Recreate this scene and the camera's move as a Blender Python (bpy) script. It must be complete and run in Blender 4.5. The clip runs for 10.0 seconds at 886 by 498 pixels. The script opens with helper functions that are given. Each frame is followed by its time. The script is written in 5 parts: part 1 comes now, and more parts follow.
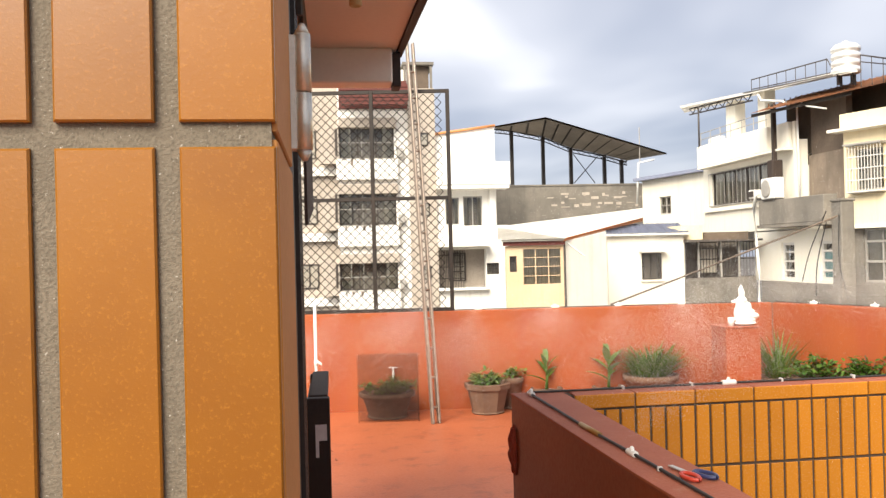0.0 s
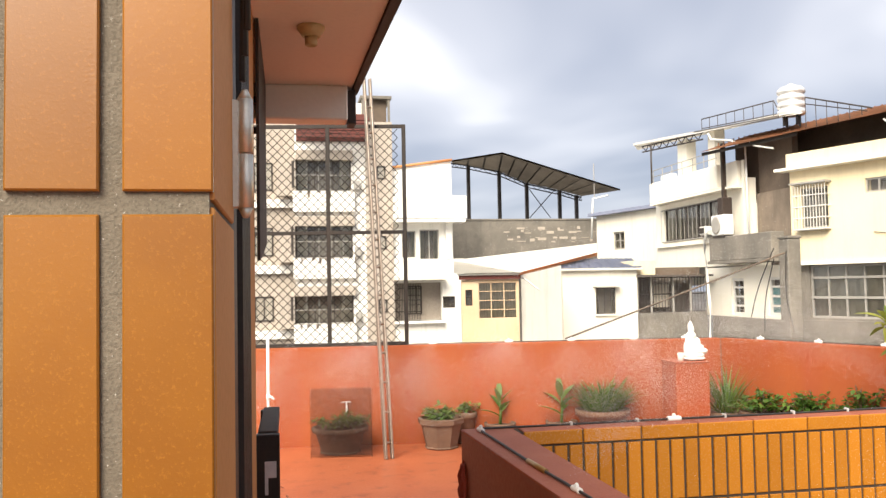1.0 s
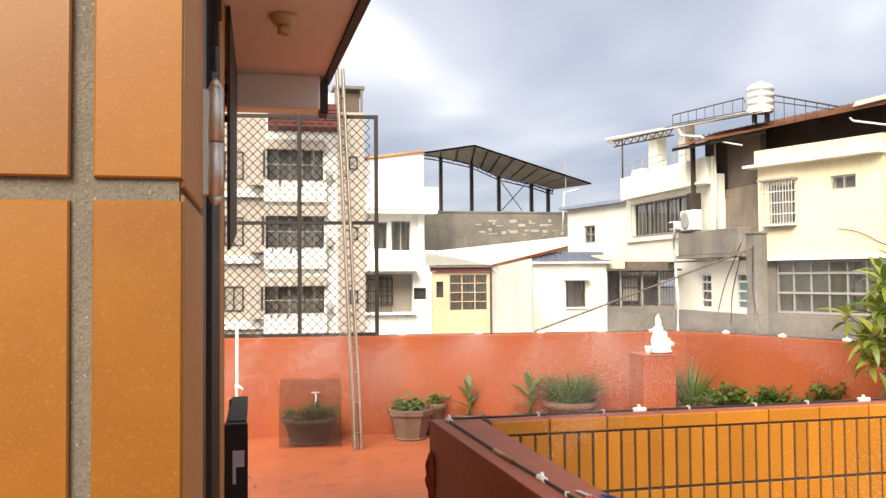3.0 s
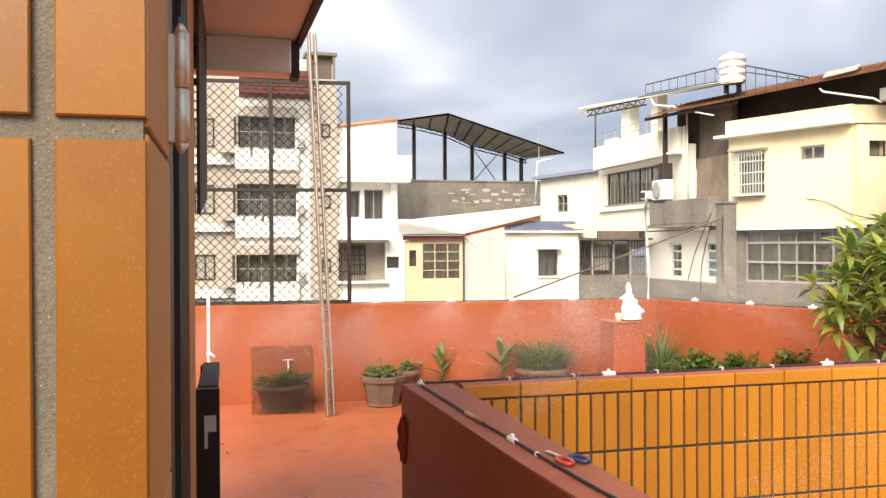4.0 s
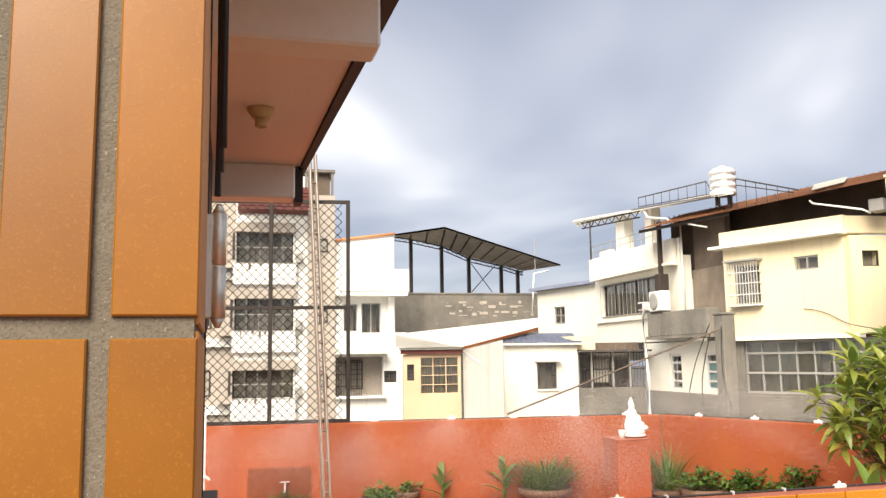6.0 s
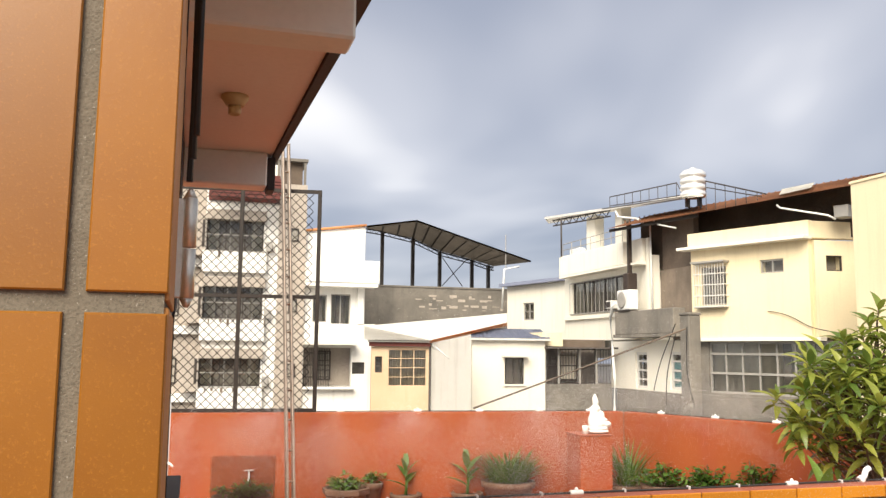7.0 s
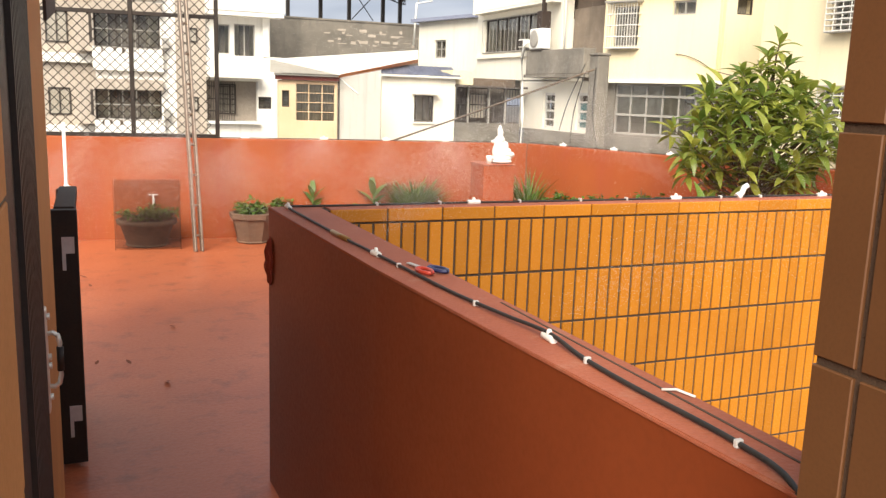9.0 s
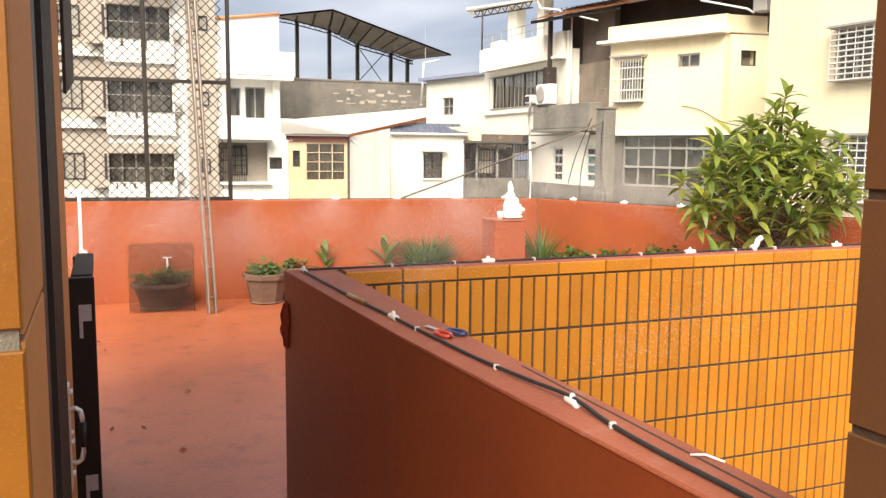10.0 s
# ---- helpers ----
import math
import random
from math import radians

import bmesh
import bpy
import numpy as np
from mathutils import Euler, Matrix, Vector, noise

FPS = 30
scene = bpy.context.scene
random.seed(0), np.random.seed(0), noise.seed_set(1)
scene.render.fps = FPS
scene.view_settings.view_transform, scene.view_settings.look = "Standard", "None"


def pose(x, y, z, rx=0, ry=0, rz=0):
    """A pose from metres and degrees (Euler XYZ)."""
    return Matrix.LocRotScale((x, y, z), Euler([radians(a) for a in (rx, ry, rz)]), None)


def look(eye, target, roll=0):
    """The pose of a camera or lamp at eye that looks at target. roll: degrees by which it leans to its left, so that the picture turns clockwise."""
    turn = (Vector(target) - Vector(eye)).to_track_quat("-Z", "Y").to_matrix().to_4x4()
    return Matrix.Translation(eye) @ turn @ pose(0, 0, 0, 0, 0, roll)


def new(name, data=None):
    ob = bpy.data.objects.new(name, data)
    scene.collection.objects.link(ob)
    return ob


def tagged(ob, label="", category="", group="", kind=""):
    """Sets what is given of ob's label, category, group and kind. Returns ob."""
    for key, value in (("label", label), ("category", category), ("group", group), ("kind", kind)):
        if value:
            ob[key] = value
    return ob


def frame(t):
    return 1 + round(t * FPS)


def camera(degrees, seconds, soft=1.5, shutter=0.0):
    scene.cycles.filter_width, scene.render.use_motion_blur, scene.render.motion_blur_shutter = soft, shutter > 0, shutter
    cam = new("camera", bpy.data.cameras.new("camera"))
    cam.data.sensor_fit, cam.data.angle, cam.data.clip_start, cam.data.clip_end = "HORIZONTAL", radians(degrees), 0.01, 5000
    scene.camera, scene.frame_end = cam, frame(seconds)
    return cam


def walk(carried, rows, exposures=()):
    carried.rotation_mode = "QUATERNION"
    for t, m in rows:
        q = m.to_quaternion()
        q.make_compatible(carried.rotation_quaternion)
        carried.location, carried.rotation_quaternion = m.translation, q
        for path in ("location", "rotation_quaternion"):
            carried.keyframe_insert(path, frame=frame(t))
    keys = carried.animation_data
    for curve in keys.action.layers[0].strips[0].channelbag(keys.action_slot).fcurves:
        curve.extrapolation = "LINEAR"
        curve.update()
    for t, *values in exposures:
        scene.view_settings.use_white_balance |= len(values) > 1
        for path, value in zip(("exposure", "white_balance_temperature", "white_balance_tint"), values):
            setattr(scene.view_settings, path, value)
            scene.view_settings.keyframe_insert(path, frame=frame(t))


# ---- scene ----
cam = camera(55.5, 10.0, soft=1.4)
PATH = [
    (0, (-0.0302, 0.0552, 1.7069), (0.2290, 2.0383, 1.7162), -1.46),
    (0.5, (-0.0243, 0.0334, 1.7148), (0.3329, 2.0007, 1.7645), -1.31),
    (1, (-0.0169, 0.0114, 1.7224), (0.3450, 1.9766, 1.8074), -1.05),
    (1.5, (-0.0156, -0.0043, 1.7244), (0.3838, 1.9537, 1.8077), -0.54),
    (2, (-0.0128, -0.0090, 1.7239), (0.4154, 1.9429, 1.8069), -0.47),
    (2.2, (-0.0116, -0.0095, 1.7236), (0.3934, 1.9473, 1.8075), -0.64),
    (3.3, (-0.0163, -0.0058, 1.7144), (0.4481, 1.9393, 1.7489), -0.10),
    (3.5, (-0.0149, -0.0075, 1.7057), (0.4837, 1.9294, 1.7062), 0.03),
    (4, (-0.0126, -0.0070, 1.7040), (0.4773, 1.9320, 1.6951), -0.30),
    (4.5, (-0.0099, -0.0111, 1.7060), (0.5676, 1.9037, 1.6974), -0.04),
    (5, (-0.0214, -0.0065, 1.7175), (0.5155, 1.9190, 1.7843), -0.33),
    (5.5, (-0.0305, -0.0179, 1.7319), (0.4813, 1.9101, 1.8762), -0.66),
    (5.7, (-0.0357, -0.0196, 1.7416), (0.4591, 1.9083, 1.9370), -0.65),
    (6.8, (-0.0481, -0.0397, 1.7567), (0.4833, 1.8627, 2.0700), -0.36),
    (7, (-0.0423, -0.0600, 1.7430), (0.5190, 1.8446, 1.9831), 0.55),
    (7.5, (-0.0270, -0.0621, 1.7021), (0.6548, 1.8176, 1.7478), 1.18),
    (8, (-0.0138, -0.0446, 1.6594), (0.7036, 1.8152, 1.4972), 1.85),
    (8.5, (-0.0017, -0.0418, 1.6298), (0.7776, 1.7745, 1.3232), 1.85),
    (9, (0.0032, -0.0404, 1.6203), (0.7661, 1.7722, 1.2565), 1.91),
    (9.5, (0.0001, -0.0382, 1.6229), (0.7846, 1.7687, 1.2771), 1.15),
    (10, (-0.0122, -0.0334, 1.6411), (0.7314, 1.8082, 1.4051), 0.55),
]
walk(cam, [(t, look(eye, target, roll)) for t, eye, target, roll in PATH],
     [(0, 0.50), (2, 0.45), (5.5, 0.45), (7, 0.23), (8, 0.18), (9, 0.40), (10, 0.48)])

# ---- world, sun, exposure ----
world = bpy.data.worlds.new("overcast_sky")
scene.world = world
world.use_nodes = True


def build_sky(w):
    nt = w.node_tree
    nt.nodes.clear()
    nd, lk = nt.nodes.new, nt.links.new
    out = nd("ShaderNodeOutputWorld")
    sky = nd("ShaderNodeTexSky")
    sky.sky_type = "NISHITA"
    sky.sun_disc = False
    sky.sun_elevation = radians(38)
    sky.sun_rotation = radians(211)
    blue = nd("ShaderNodeBackground")
    blue.inputs[1].default_value = 0.10
    lk(sky.outputs[0], blue.inputs[0])
    # cloud sheet: direction flattened on to a plane overhead
    co = nd("ShaderNodeTexCoord")
    sep = nd("ShaderNodeSeparateXYZ")
    lk(co.outputs["Generated"], sep.inputs[0])
    up = nd("ShaderNodeMath")
    up.operation = "ABSOLUTE"
    lk(sep.outputs[2], up.inputs[0])
    add = nd("ShaderNodeMath")
    add.operation = "ADD"
    add.inputs[1].default_value = 0.22
    lk(up.outputs[0], add.inputs[0])
    div = []
    for k in (0, 1):
        m = nd("ShaderNodeMath")
        m.operation = "DIVIDE"
        lk(sep.outputs[k], m.inputs[0])
        lk(add.outputs[0], m.inputs[1])
        div.append(m)
    com = nd("ShaderNodeCombineXYZ")
    lk(div[0].outputs[0], com.inputs[0])
    lk(div[1].outputs[0], com.inputs[1])
    com.inputs[2].default_value = 3.3
    n1 = nd("ShaderNodeTexNoise")
    n1.inputs["Scale"].default_value = 0.72
    n1.inputs["Detail"].default_value = 3.5
    n1.inputs["Roughness"].default_value = 0.52
    n1.inputs["Distortion"].default_value = 0.3
    lk(com.outputs[0], n1.inputs["Vector"])
    ramp = nd("ShaderNodeValToRGB")
    r = ramp.color_ramp
    r.elements[0].position, r.elements[0].color = 0.36, (0.34, 0.37, 0.46, 1)
    r.elements[1].position, r.elements[1].color = 0.62, (1.15, 1.12, 1.10, 1)
    e = r.elements.new(0.50)
    e.color = (0.62, 0.63, 0.69, 1)
    bank = nd("ShaderNodeFloatCurve")
    pts = bank.mapping.curves[0].points
    pts[0].location, pts[1].location = (0.0, 0.33), (1.0, 0.48)
    for at in ((0.12, 0.36), (0.22, 0.53), (0.32, 0.55), (0.45, 0.49)):
        pts.new(*at)
    bank.mapping.update()
    lk(up.outputs[0], bank.inputs["Value"])
    tilt = nd("ShaderNodeMath")
    tilt.operation = "ADD"
    lk(n1.outputs["Fac"], tilt.inputs[0])
    lk(bank.outputs[0], tilt.inputs[1])
    level = nd("ShaderNodeMath")
    level.operation = "SUBTRACT"
    level.inputs[1].default_value = 0.42
    side = nd("ShaderNodeMath")
    side.operation = "MULTIPLY_ADD"
    side.inputs[1].default_value = -0.24
    lk(sep.outputs[0], side.inputs[0])
    lk(tilt.outputs[0], side.inputs[2])
    lk(side.outputs[0], level.inputs[0])
    lk(level.outputs[0], ramp.inputs[0])
    cloud = nd("ShaderNodeBackground")
    cloud.inputs[1].default_value = 1.0
    lk(ramp.outputs[0], cloud.inputs[0])
    mix = nd("ShaderNodeMixShader")
    mix.inputs[0].default_value = 0.86
    lk(blue.outputs[0], mix.inputs[1])
    lk(cloud.outputs[0], mix.inputs[2])
    lk(mix.outputs[0], out.inputs[0])


build_sky(world)

sun_data = bpy.data.lights.new("sun", "SUN")
sun_data.energy = 5.4
sun_data.angle = radians(40)
sun_data.color = (1.0, 0.90, 0.74)
sun = new("sun", sun_data)
sun.matrix_world = look((-5.2, -8.7, 7.9), (0, 0, 0))


# ---- materials ----
def material(name, color, rough=0.6, second=None, scale=8.0, amount=0.5, fine=90.0, grain=0.12, bump=0.15, metal=0.0,
             spots=None, streak=None, coat=0.0, per_object=0.0, bump_size=0.004):
    """Two scales of variation in world metres, optional stains with a shape of their own and vertical run-off streaks."""
    m = bpy.data.materials.new(name)
    m.use_nodes = True
    nt = m.node_tree
    nd, lk = nt.nodes.new, nt.links.new
    bsdf = nt.nodes["Principled BSDF"]
    bsdf.inputs["Roughness"].default_value = rough
    bsdf.inputs["Metallic"].default_value = metal
    bsdf.inputs["Coat Weight"].default_value = coat
    bsdf.inputs["Coat Roughness"].default_value = 0.25
    geo = nd("ShaderNodeNewGeometry")

    def noise_tex(s, detail=4.0, stretch=None, rough_=0.55):
        t = nd("ShaderNodeTexNoise")
        t.inputs["Scale"].default_value = s
        t.inputs["Detail"].default_value = detail
        t.inputs["Roughness"].default_value = rough_
        src = geo.outputs["Position"]
        if stretch:
            mp = nd("ShaderNodeMapping")
            mp.inputs["Scale"].default_value = stretch
            lk(src, mp.inputs[0])
            src = mp.outputs[0]
        lk(src, t.inputs["Vector"])
        return t.outputs["Fac"]

    def ramp(fac, lo, hi):
        r = nd("ShaderNodeMapRange")
        r.inputs[1].default_value, r.inputs[2].default_value = lo, hi
        lk(fac, r.inputs[0])
        return r.outputs[0]

    def mix(fac, a, b, mode="MIX"):
        x = nd("ShaderNodeMix")
        x.data_type, x.blend_type = "RGBA", mode
        for s, v in ((x.inputs[0], fac), (x.inputs[6], a), (x.inputs[7], b)):
            if isinstance(v, bpy.types.NodeSocket):
                lk(v, s)
            else:
                s.default_value = v if isinstance(v, float) else (*v, 1)
        return x.outputs[2]

    def scaled(fac, k):
        q = nd("ShaderNodeMath")
        q.operation = "MULTIPLY"
        q.inputs[1].default_value = k
        lk(fac, q.inputs[0])
        return q.outputs[0]

    second = second or tuple(c * 0.72 for c in color)
    big = ramp(noise_tex(scale), 0.35, 0.68)
    col = mix(scaled(big, amount), color, second)
    small = noise_tex(fine, 3.0)
    dark = tuple(c * 0.6 for c in color)
    col = mix(scaled(ramp(small, 0.45, 0.75), grain * 2), col, dark)
    if spots:
        c2, sc, lo, hi, k = spots
        col = mix(scaled(ramp(noise_tex(sc, 6.0, None, 0.65), lo, hi), k), col, c2)
    if streak:
        c2, k = streak
        col = mix(scaled(ramp(noise_tex(1.0, 5.0, (5.0, 5.0, 0.35)), 0.52, 0.75), k), col, c2)
    if per_object:
        info = nd("ShaderNodeObjectInfo")
        hsv = nd("ShaderNodeHueSaturation")
        r = nd("ShaderNodeMapRange")
        r.inputs[3].default_value, r.inputs[4].default_value = 1 - per_object, 1 + per_object
        lk(info.outputs["Random"], r.inputs[0])
        lk(r.outputs[0], hsv.inputs["Value"])
        lk(col, hsv.inputs["Color"])
        col = hsv.outputs[0]
    lk(col, bsdf.inputs["Base Color"])
    rr = nd("ShaderNodeMapRange")
    rr.inputs[3].default_value, rr.inputs[4].default_value = max(0.03, rough - 0.08), min(1.0, rough + 0.10)
    lk(small, rr.inputs[0])
    lk(rr.outputs[0], bsdf.inputs["Roughness"])
    if bump:
        b = nd("ShaderNodeBump")
        b.inputs["Strength"].default_value = bump
        b.inputs["Distance"].default_value = bump_size
        lk(small, b.inputs["Height"])
        lk(b.outputs[0], bsdf.inputs["Normal"])
    return m


def glass_material(name, tint=(0.93, 0.95, 0.95)):
    """Thin window glass: clear, with a mirror-like surface that grows at grazing angles."""
    m = bpy.data.materials.new(name)
    m.use_nodes = True
    nt = m.node_tree
    nt.nodes.remove(nt.nodes["Principled BSDF"])
    clear, gloss = nt.nodes.new("ShaderNodeBsdfTransparent"), nt.nodes.new("ShaderNodeBsdfGlossy")
    clear.inputs[0].default_value = (*tint, 1)
    gloss.inputs["Roughness"].default_value = 0.03
    lw, mix = nt.nodes.new("ShaderNodeLayerWeight"), nt.nodes.new("ShaderNodeMixShader")
    steep, gain = nt.nodes.new("ShaderNodeMath"), nt.nodes.new("ShaderNodeMath")
    steep.operation, steep.inputs[1].default_value = "POWER", 5.0
    gain.operation, gain.inputs[1].default_value, gain.inputs[2].default_value = "MULTIPLY_ADD", 0.9, 0.04
    nt.links.new(lw.outputs["Facing"], steep.inputs[0])
    nt.links.new(steep.outputs[0], gain.inputs[0])
    nt.links.new(gain.outputs[0], mix.inputs[0])
    nt.links.new(clear.outputs[0], mix.inputs[1])
    nt.links.new(gloss.outputs[0], mix.inputs[2])
    nt.links.new(mix.outputs[0], nt.nodes["Material Output"].inputs[0])
    return m


GLAZE = material("glazed_orange_tile", (0.250, 0.093, 0.002), 0.36, (0.182, 0.060, 0.0015), 7, 0.85, 520, 0.14, 0.10, spots=((0.38, 0.15, 0.008), 520, 0.54, 0.68, 0.5), coat=0.18, per_object=0.12, bump_size=0.001)
# dull brown pillar tile, darkened further in place of shade on its face
GLAZE_DULL = material("glazed_brown_shaded_tile", (0.125, 0.054, 0.020), 0.45, (0.095, 0.039, 0.015), 5, 0.6, 200, 0.14, 0.2, coat=0.2, per_object=0.08, bump_size=0.0015)
GLAZE_YELLOW = material("glazed_yellow_tile", (0.54, 0.205, 0.015), 0.25, (0.445, 0.150, 0.009), 3, 0.5, 160, 0.10, 0.12, coat=0.35, per_object=0.11, bump_size=0.0015)
MORTAR = material("grey_sandy_mortar", (0.165, 0.140, 0.105), 0.95, (0.115, 0.096, 0.070), 30, 0.6, 640, 0.5, 0.6, spots=((0.50, 0.48, 0.43), 420, 0.62, 0.70, 0.8), bump_size=0.0015)
# house wall tile; also the lightened copy of GLAZE on the door reveal
HOUSE_TILE = material("matte_orange_house_tile", (0.55, 0.25, 0.07), 0.75, (0.45, 0.19, 0.05), 3, 0.7, 160, 0.15, 0.1)
MORTAR_BROWN = material("brown_tile_joint", (0.070, 0.038, 0.020), 0.95, (0.05, 0.027, 0.015), 12, 0.6, 300, 0.3, 0.5)
MORTAR_DARK = material("dark_tile_joint", (0.085, 0.062, 0.045), 0.95, (0.05, 0.036, 0.026), 12, 0.6, 300, 0.3, 0.5)
RED_PAINT = material("red_painted_cement", (0.325, 0.076, 0.016), 0.68, (0.255, 0.052, 0.011), 1.6, 0.7, 70, 0.10, 0.15,
                     spots=((0.30, 0.05, 0.022), 2.4, 0.55, 0.8, 0.5), streak=((0.30, 0.055, 0.03), 0.45), bump_size=0.006)
# red cement darkened in place of the house's shade on the stairwell wall
RED_SHADED = material("shaded_red_painted_cement", (0.205, 0.044, 0.013), 0.45, (0.15, 0.030, 0.009), 2.2, 0.6, 60, 0.10, 0.08, spots=((0.12, 0.03, 0.016), 1.6, 0.5, 0.8, 0.5), bump_size=0.006)
RED_COPING = material("worn_red_coping", (0.36, 0.105, 0.052), 0.7, (0.29, 0.075, 0.036), 5, 0.8, 120, 0.18, 0.5, spots=((0.42, 0.22, 0.15), 9, 0.56, 0.75, 0.6), bump_size=0.005)
FLOOR = material("red_painted_floor", (0.45, 0.132, 0.056), 0.38, (0.36, 0.095, 0.040), 1.3, 0.8, 45, 0.12, 0.2,
                 spots=((0.19, 0.055, 0.03), 4.5, 0.53, 0.72, 0.75), bump_size=0.010)
WHITE = material("white_plaster", (0.86, 0.845, 0.81), 0.85, (0.80, 0.78, 0.73), 0.7, 0.5, 20, 0.05, 0.2, streak=((0.45, 0.41, 0.34), 0.35), bump_size=0.01)
CREAM = material("cream_plaster", (0.82, 0.71, 0.49), 0.85, (0.76, 0.64, 0.42), 0.6, 0.5, 20, 0.05, 0.2, streak=((0.50, 0.40, 0.24), 0.22), bump_size=0.01)
PALE = material("pale_cream_plaster", (0.86, 0.82, 0.72), 0.85, (0.81, 0.76, 0.65), 0.5, 0.5, 20, 0.04, 0.2, streak=((0.55, 0.47, 0.33), 0.2), bump_size=0.01)
SOFFIT = material("peach_soffit_paint", (0.88, 0.77, 0.65), 0.85, (0.84, 0.72, 0.60), 1.2, 0.6, 40, 0.05, 0.2, spots=((0.40, 0.26, 0.17), 2.2, 0.62, 0.78, 0.35))
BEAM = material("cream_beam_paint", (0.90, 0.85, 0.73), 0.85, (0.85, 0.79, 0.67), 2, 0.6, 40, 0.05, 0.2, spots=((0.42, 0.33, 0.24), 4, 0.64, 0.78, 0.4))
CONCRETE = material("weathered_concrete", (0.245, 0.222, 0.19), 0.92, (0.14, 0.128, 0.112), 0.9, 0.9, 14, 0.2, 0.5, spots=((0.10, 0.095, 0.09), 1.4, 0.52, 0.75, 0.65), streak=((0.12, 0.11, 0.10), 0.6), bump_size=0.02)
# dark walls and run-off stains, and the shade painted under the rusty roof
DARK_WALL = material("dark_stain_and_shade", (0.16, 0.12, 0.09), 0.92, (0.09, 0.07, 0.055), 1.2, 0.8, 14, 0.2, 0.4, bump_size=0.02)
GAP_PLASTER = material("stained_brown_plaster", (0.27, 0.215, 0.165), 0.92, (0.17, 0.135, 0.105), 1.4, 0.9, 22, 0.2, 0.4, streak=((0.10, 0.085, 0.07), 0.5), bump_size=0.015)
SHED_CREAM = material("ochre_cream_paint", (0.70, 0.52, 0.35), 0.8, (0.60, 0.42, 0.26), 0.9, 0.7, 20, 0.06, 0.2, streak=((0.48, 0.33, 0.17), 0.3), bump_size=0.01)
GREYTILE = material("grey_brown_mosaic", (0.48, 0.42, 0.36), 0.8, (0.37, 0.32, 0.27), 1.0, 0.6, 26, 0.3, 0.3, streak=((0.22, 0.19, 0.16), 0.4), bump_size=0.01)
BLACK = material("black_painted_steel", (0.022, 0.018, 0.016), 0.55, (0.04, 0.026, 0.018), 12, 0.6, 160, 0.2, 0.15, metal=0.3)
BROWN_STEEL = material("dark_brown_steel", (0.040, 0.026, 0.020), 0.72, (0.025, 0.016, 0.013), 8, 0.6, 120, 0.2, 0.15, metal=0.0)
CANOPY = material("weathered_canopy_sheet", (0.32, 0.285, 0.24), 0.7, (0.24, 0.215, 0.18), 0.8, 0.8, 12, 0.2, 0.1)
STEEL = material("brushed_stainless_steel", (0.72, 0.68, 0.60), 0.42, (0.62, 0.58, 0.50), 30, 0.5, 300, 0.1, 0.1, metal=0.8)
TANK_STEEL = material("bright_tank_steel", (0.86, 0.86, 0.85), 0.34, (0.74, 0.74, 0.73), 3, 0.5, 60, 0.05, 0.1, metal=0.55)
ALU = material("grey_aluminium", (0.40, 0.33, 0.27), 0.45, (0.29, 0.22, 0.17), 12, 0.6, 120, 0.15, 0.1, metal=0.85)
FRAME_GREY = material("grey_window_frame", (0.42, 0.40, 0.37), 0.5, None, 3, 0.4, 40, 0.08, 0.05, metal=0.3)
FRAME_DARK = material("dark_window_frame", (0.06, 0.05, 0.045), 0.5, None, 3, 0.4, 40, 0.08, 0.05, metal=0.3)
FRAME_WHITE = material("white_steel_bars", (0.72, 0.70, 0.66), 0.5, None, 3, 0.4, 40, 0.08, 0.05)
# backing boards behind openings: the dimness of the rooms is in this colour
ROOM_SHADE = material("room_shade_backing", (0.20, 0.175, 0.15), 0.95, (0.12, 0.10, 0.085), 0.8, 0.8, 12, 0.1, 0.0)
CURTAIN = material("faded_beige_curtain", (0.74, 0.68, 0.58), 0.9, (0.60, 0.54, 0.45), 4, 0.8, 30, 0.15, 0.2)
TEAL = material("teal_louvre_glass", (0.14, 0.30, 0.32), 0.2, (0.10, 0.22, 0.24), 3, 0.6, 40, 0.1, 0.0)
GLASS = glass_material("window_glass")
SHEET_WHITE = material("white_roof_sheet", (0.78, 0.75, 0.68), 0.6, (0.66, 0.62, 0.54), 0.6, 0.6, 10, 0.08, 0.1)
SHEET_BLUE = material("grey_blue_roof_sheet", (0.26, 0.29, 0.40), 0.5, (0.20, 0.22, 0.32), 0.8, 0.6, 10, 0.08, 0.1)
SHEET_RUST = material("rusty_orange_roof_sheet", (0.40, 0.17, 0.07), 0.7, (0.22, 0.10, 0.05), 0.9, 0.8, 12, 0.2, 0.2)
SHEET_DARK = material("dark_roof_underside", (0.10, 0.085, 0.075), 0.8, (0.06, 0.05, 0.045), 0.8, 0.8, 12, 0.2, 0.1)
ORANGE_TRIM = material("orange_painted_trim", (0.62, 0.27, 0.10), 0.6, (0.50, 0.19, 0.06), 1, 0.6, 14, 0.1, 0.1)
RED_TRIM = material("red_brown_slats", (0.13, 0.028, 0.02), 0.6, (0.08, 0.018, 0.014), 1, 0.6, 14, 0.1, 0.1)
PLASTIC = material("white_plastic", (0.80, 0.80, 0.78), 0.4, (0.70, 0.70, 0.66), 20, 0.4, 120, 0.04, 0.05)
IVORY = material("ivory_plastic", (0.62, 0.48, 0.24), 0.45, (0.52, 0.39, 0.18), 20, 0.5, 120, 0.05, 0.05)
PORCELAIN = material("white_porcelain", (0.85, 0.84, 0.80), 0.3, (0.76, 0.75, 0.70), 14, 0.4, 120, 0.03, 0.05)
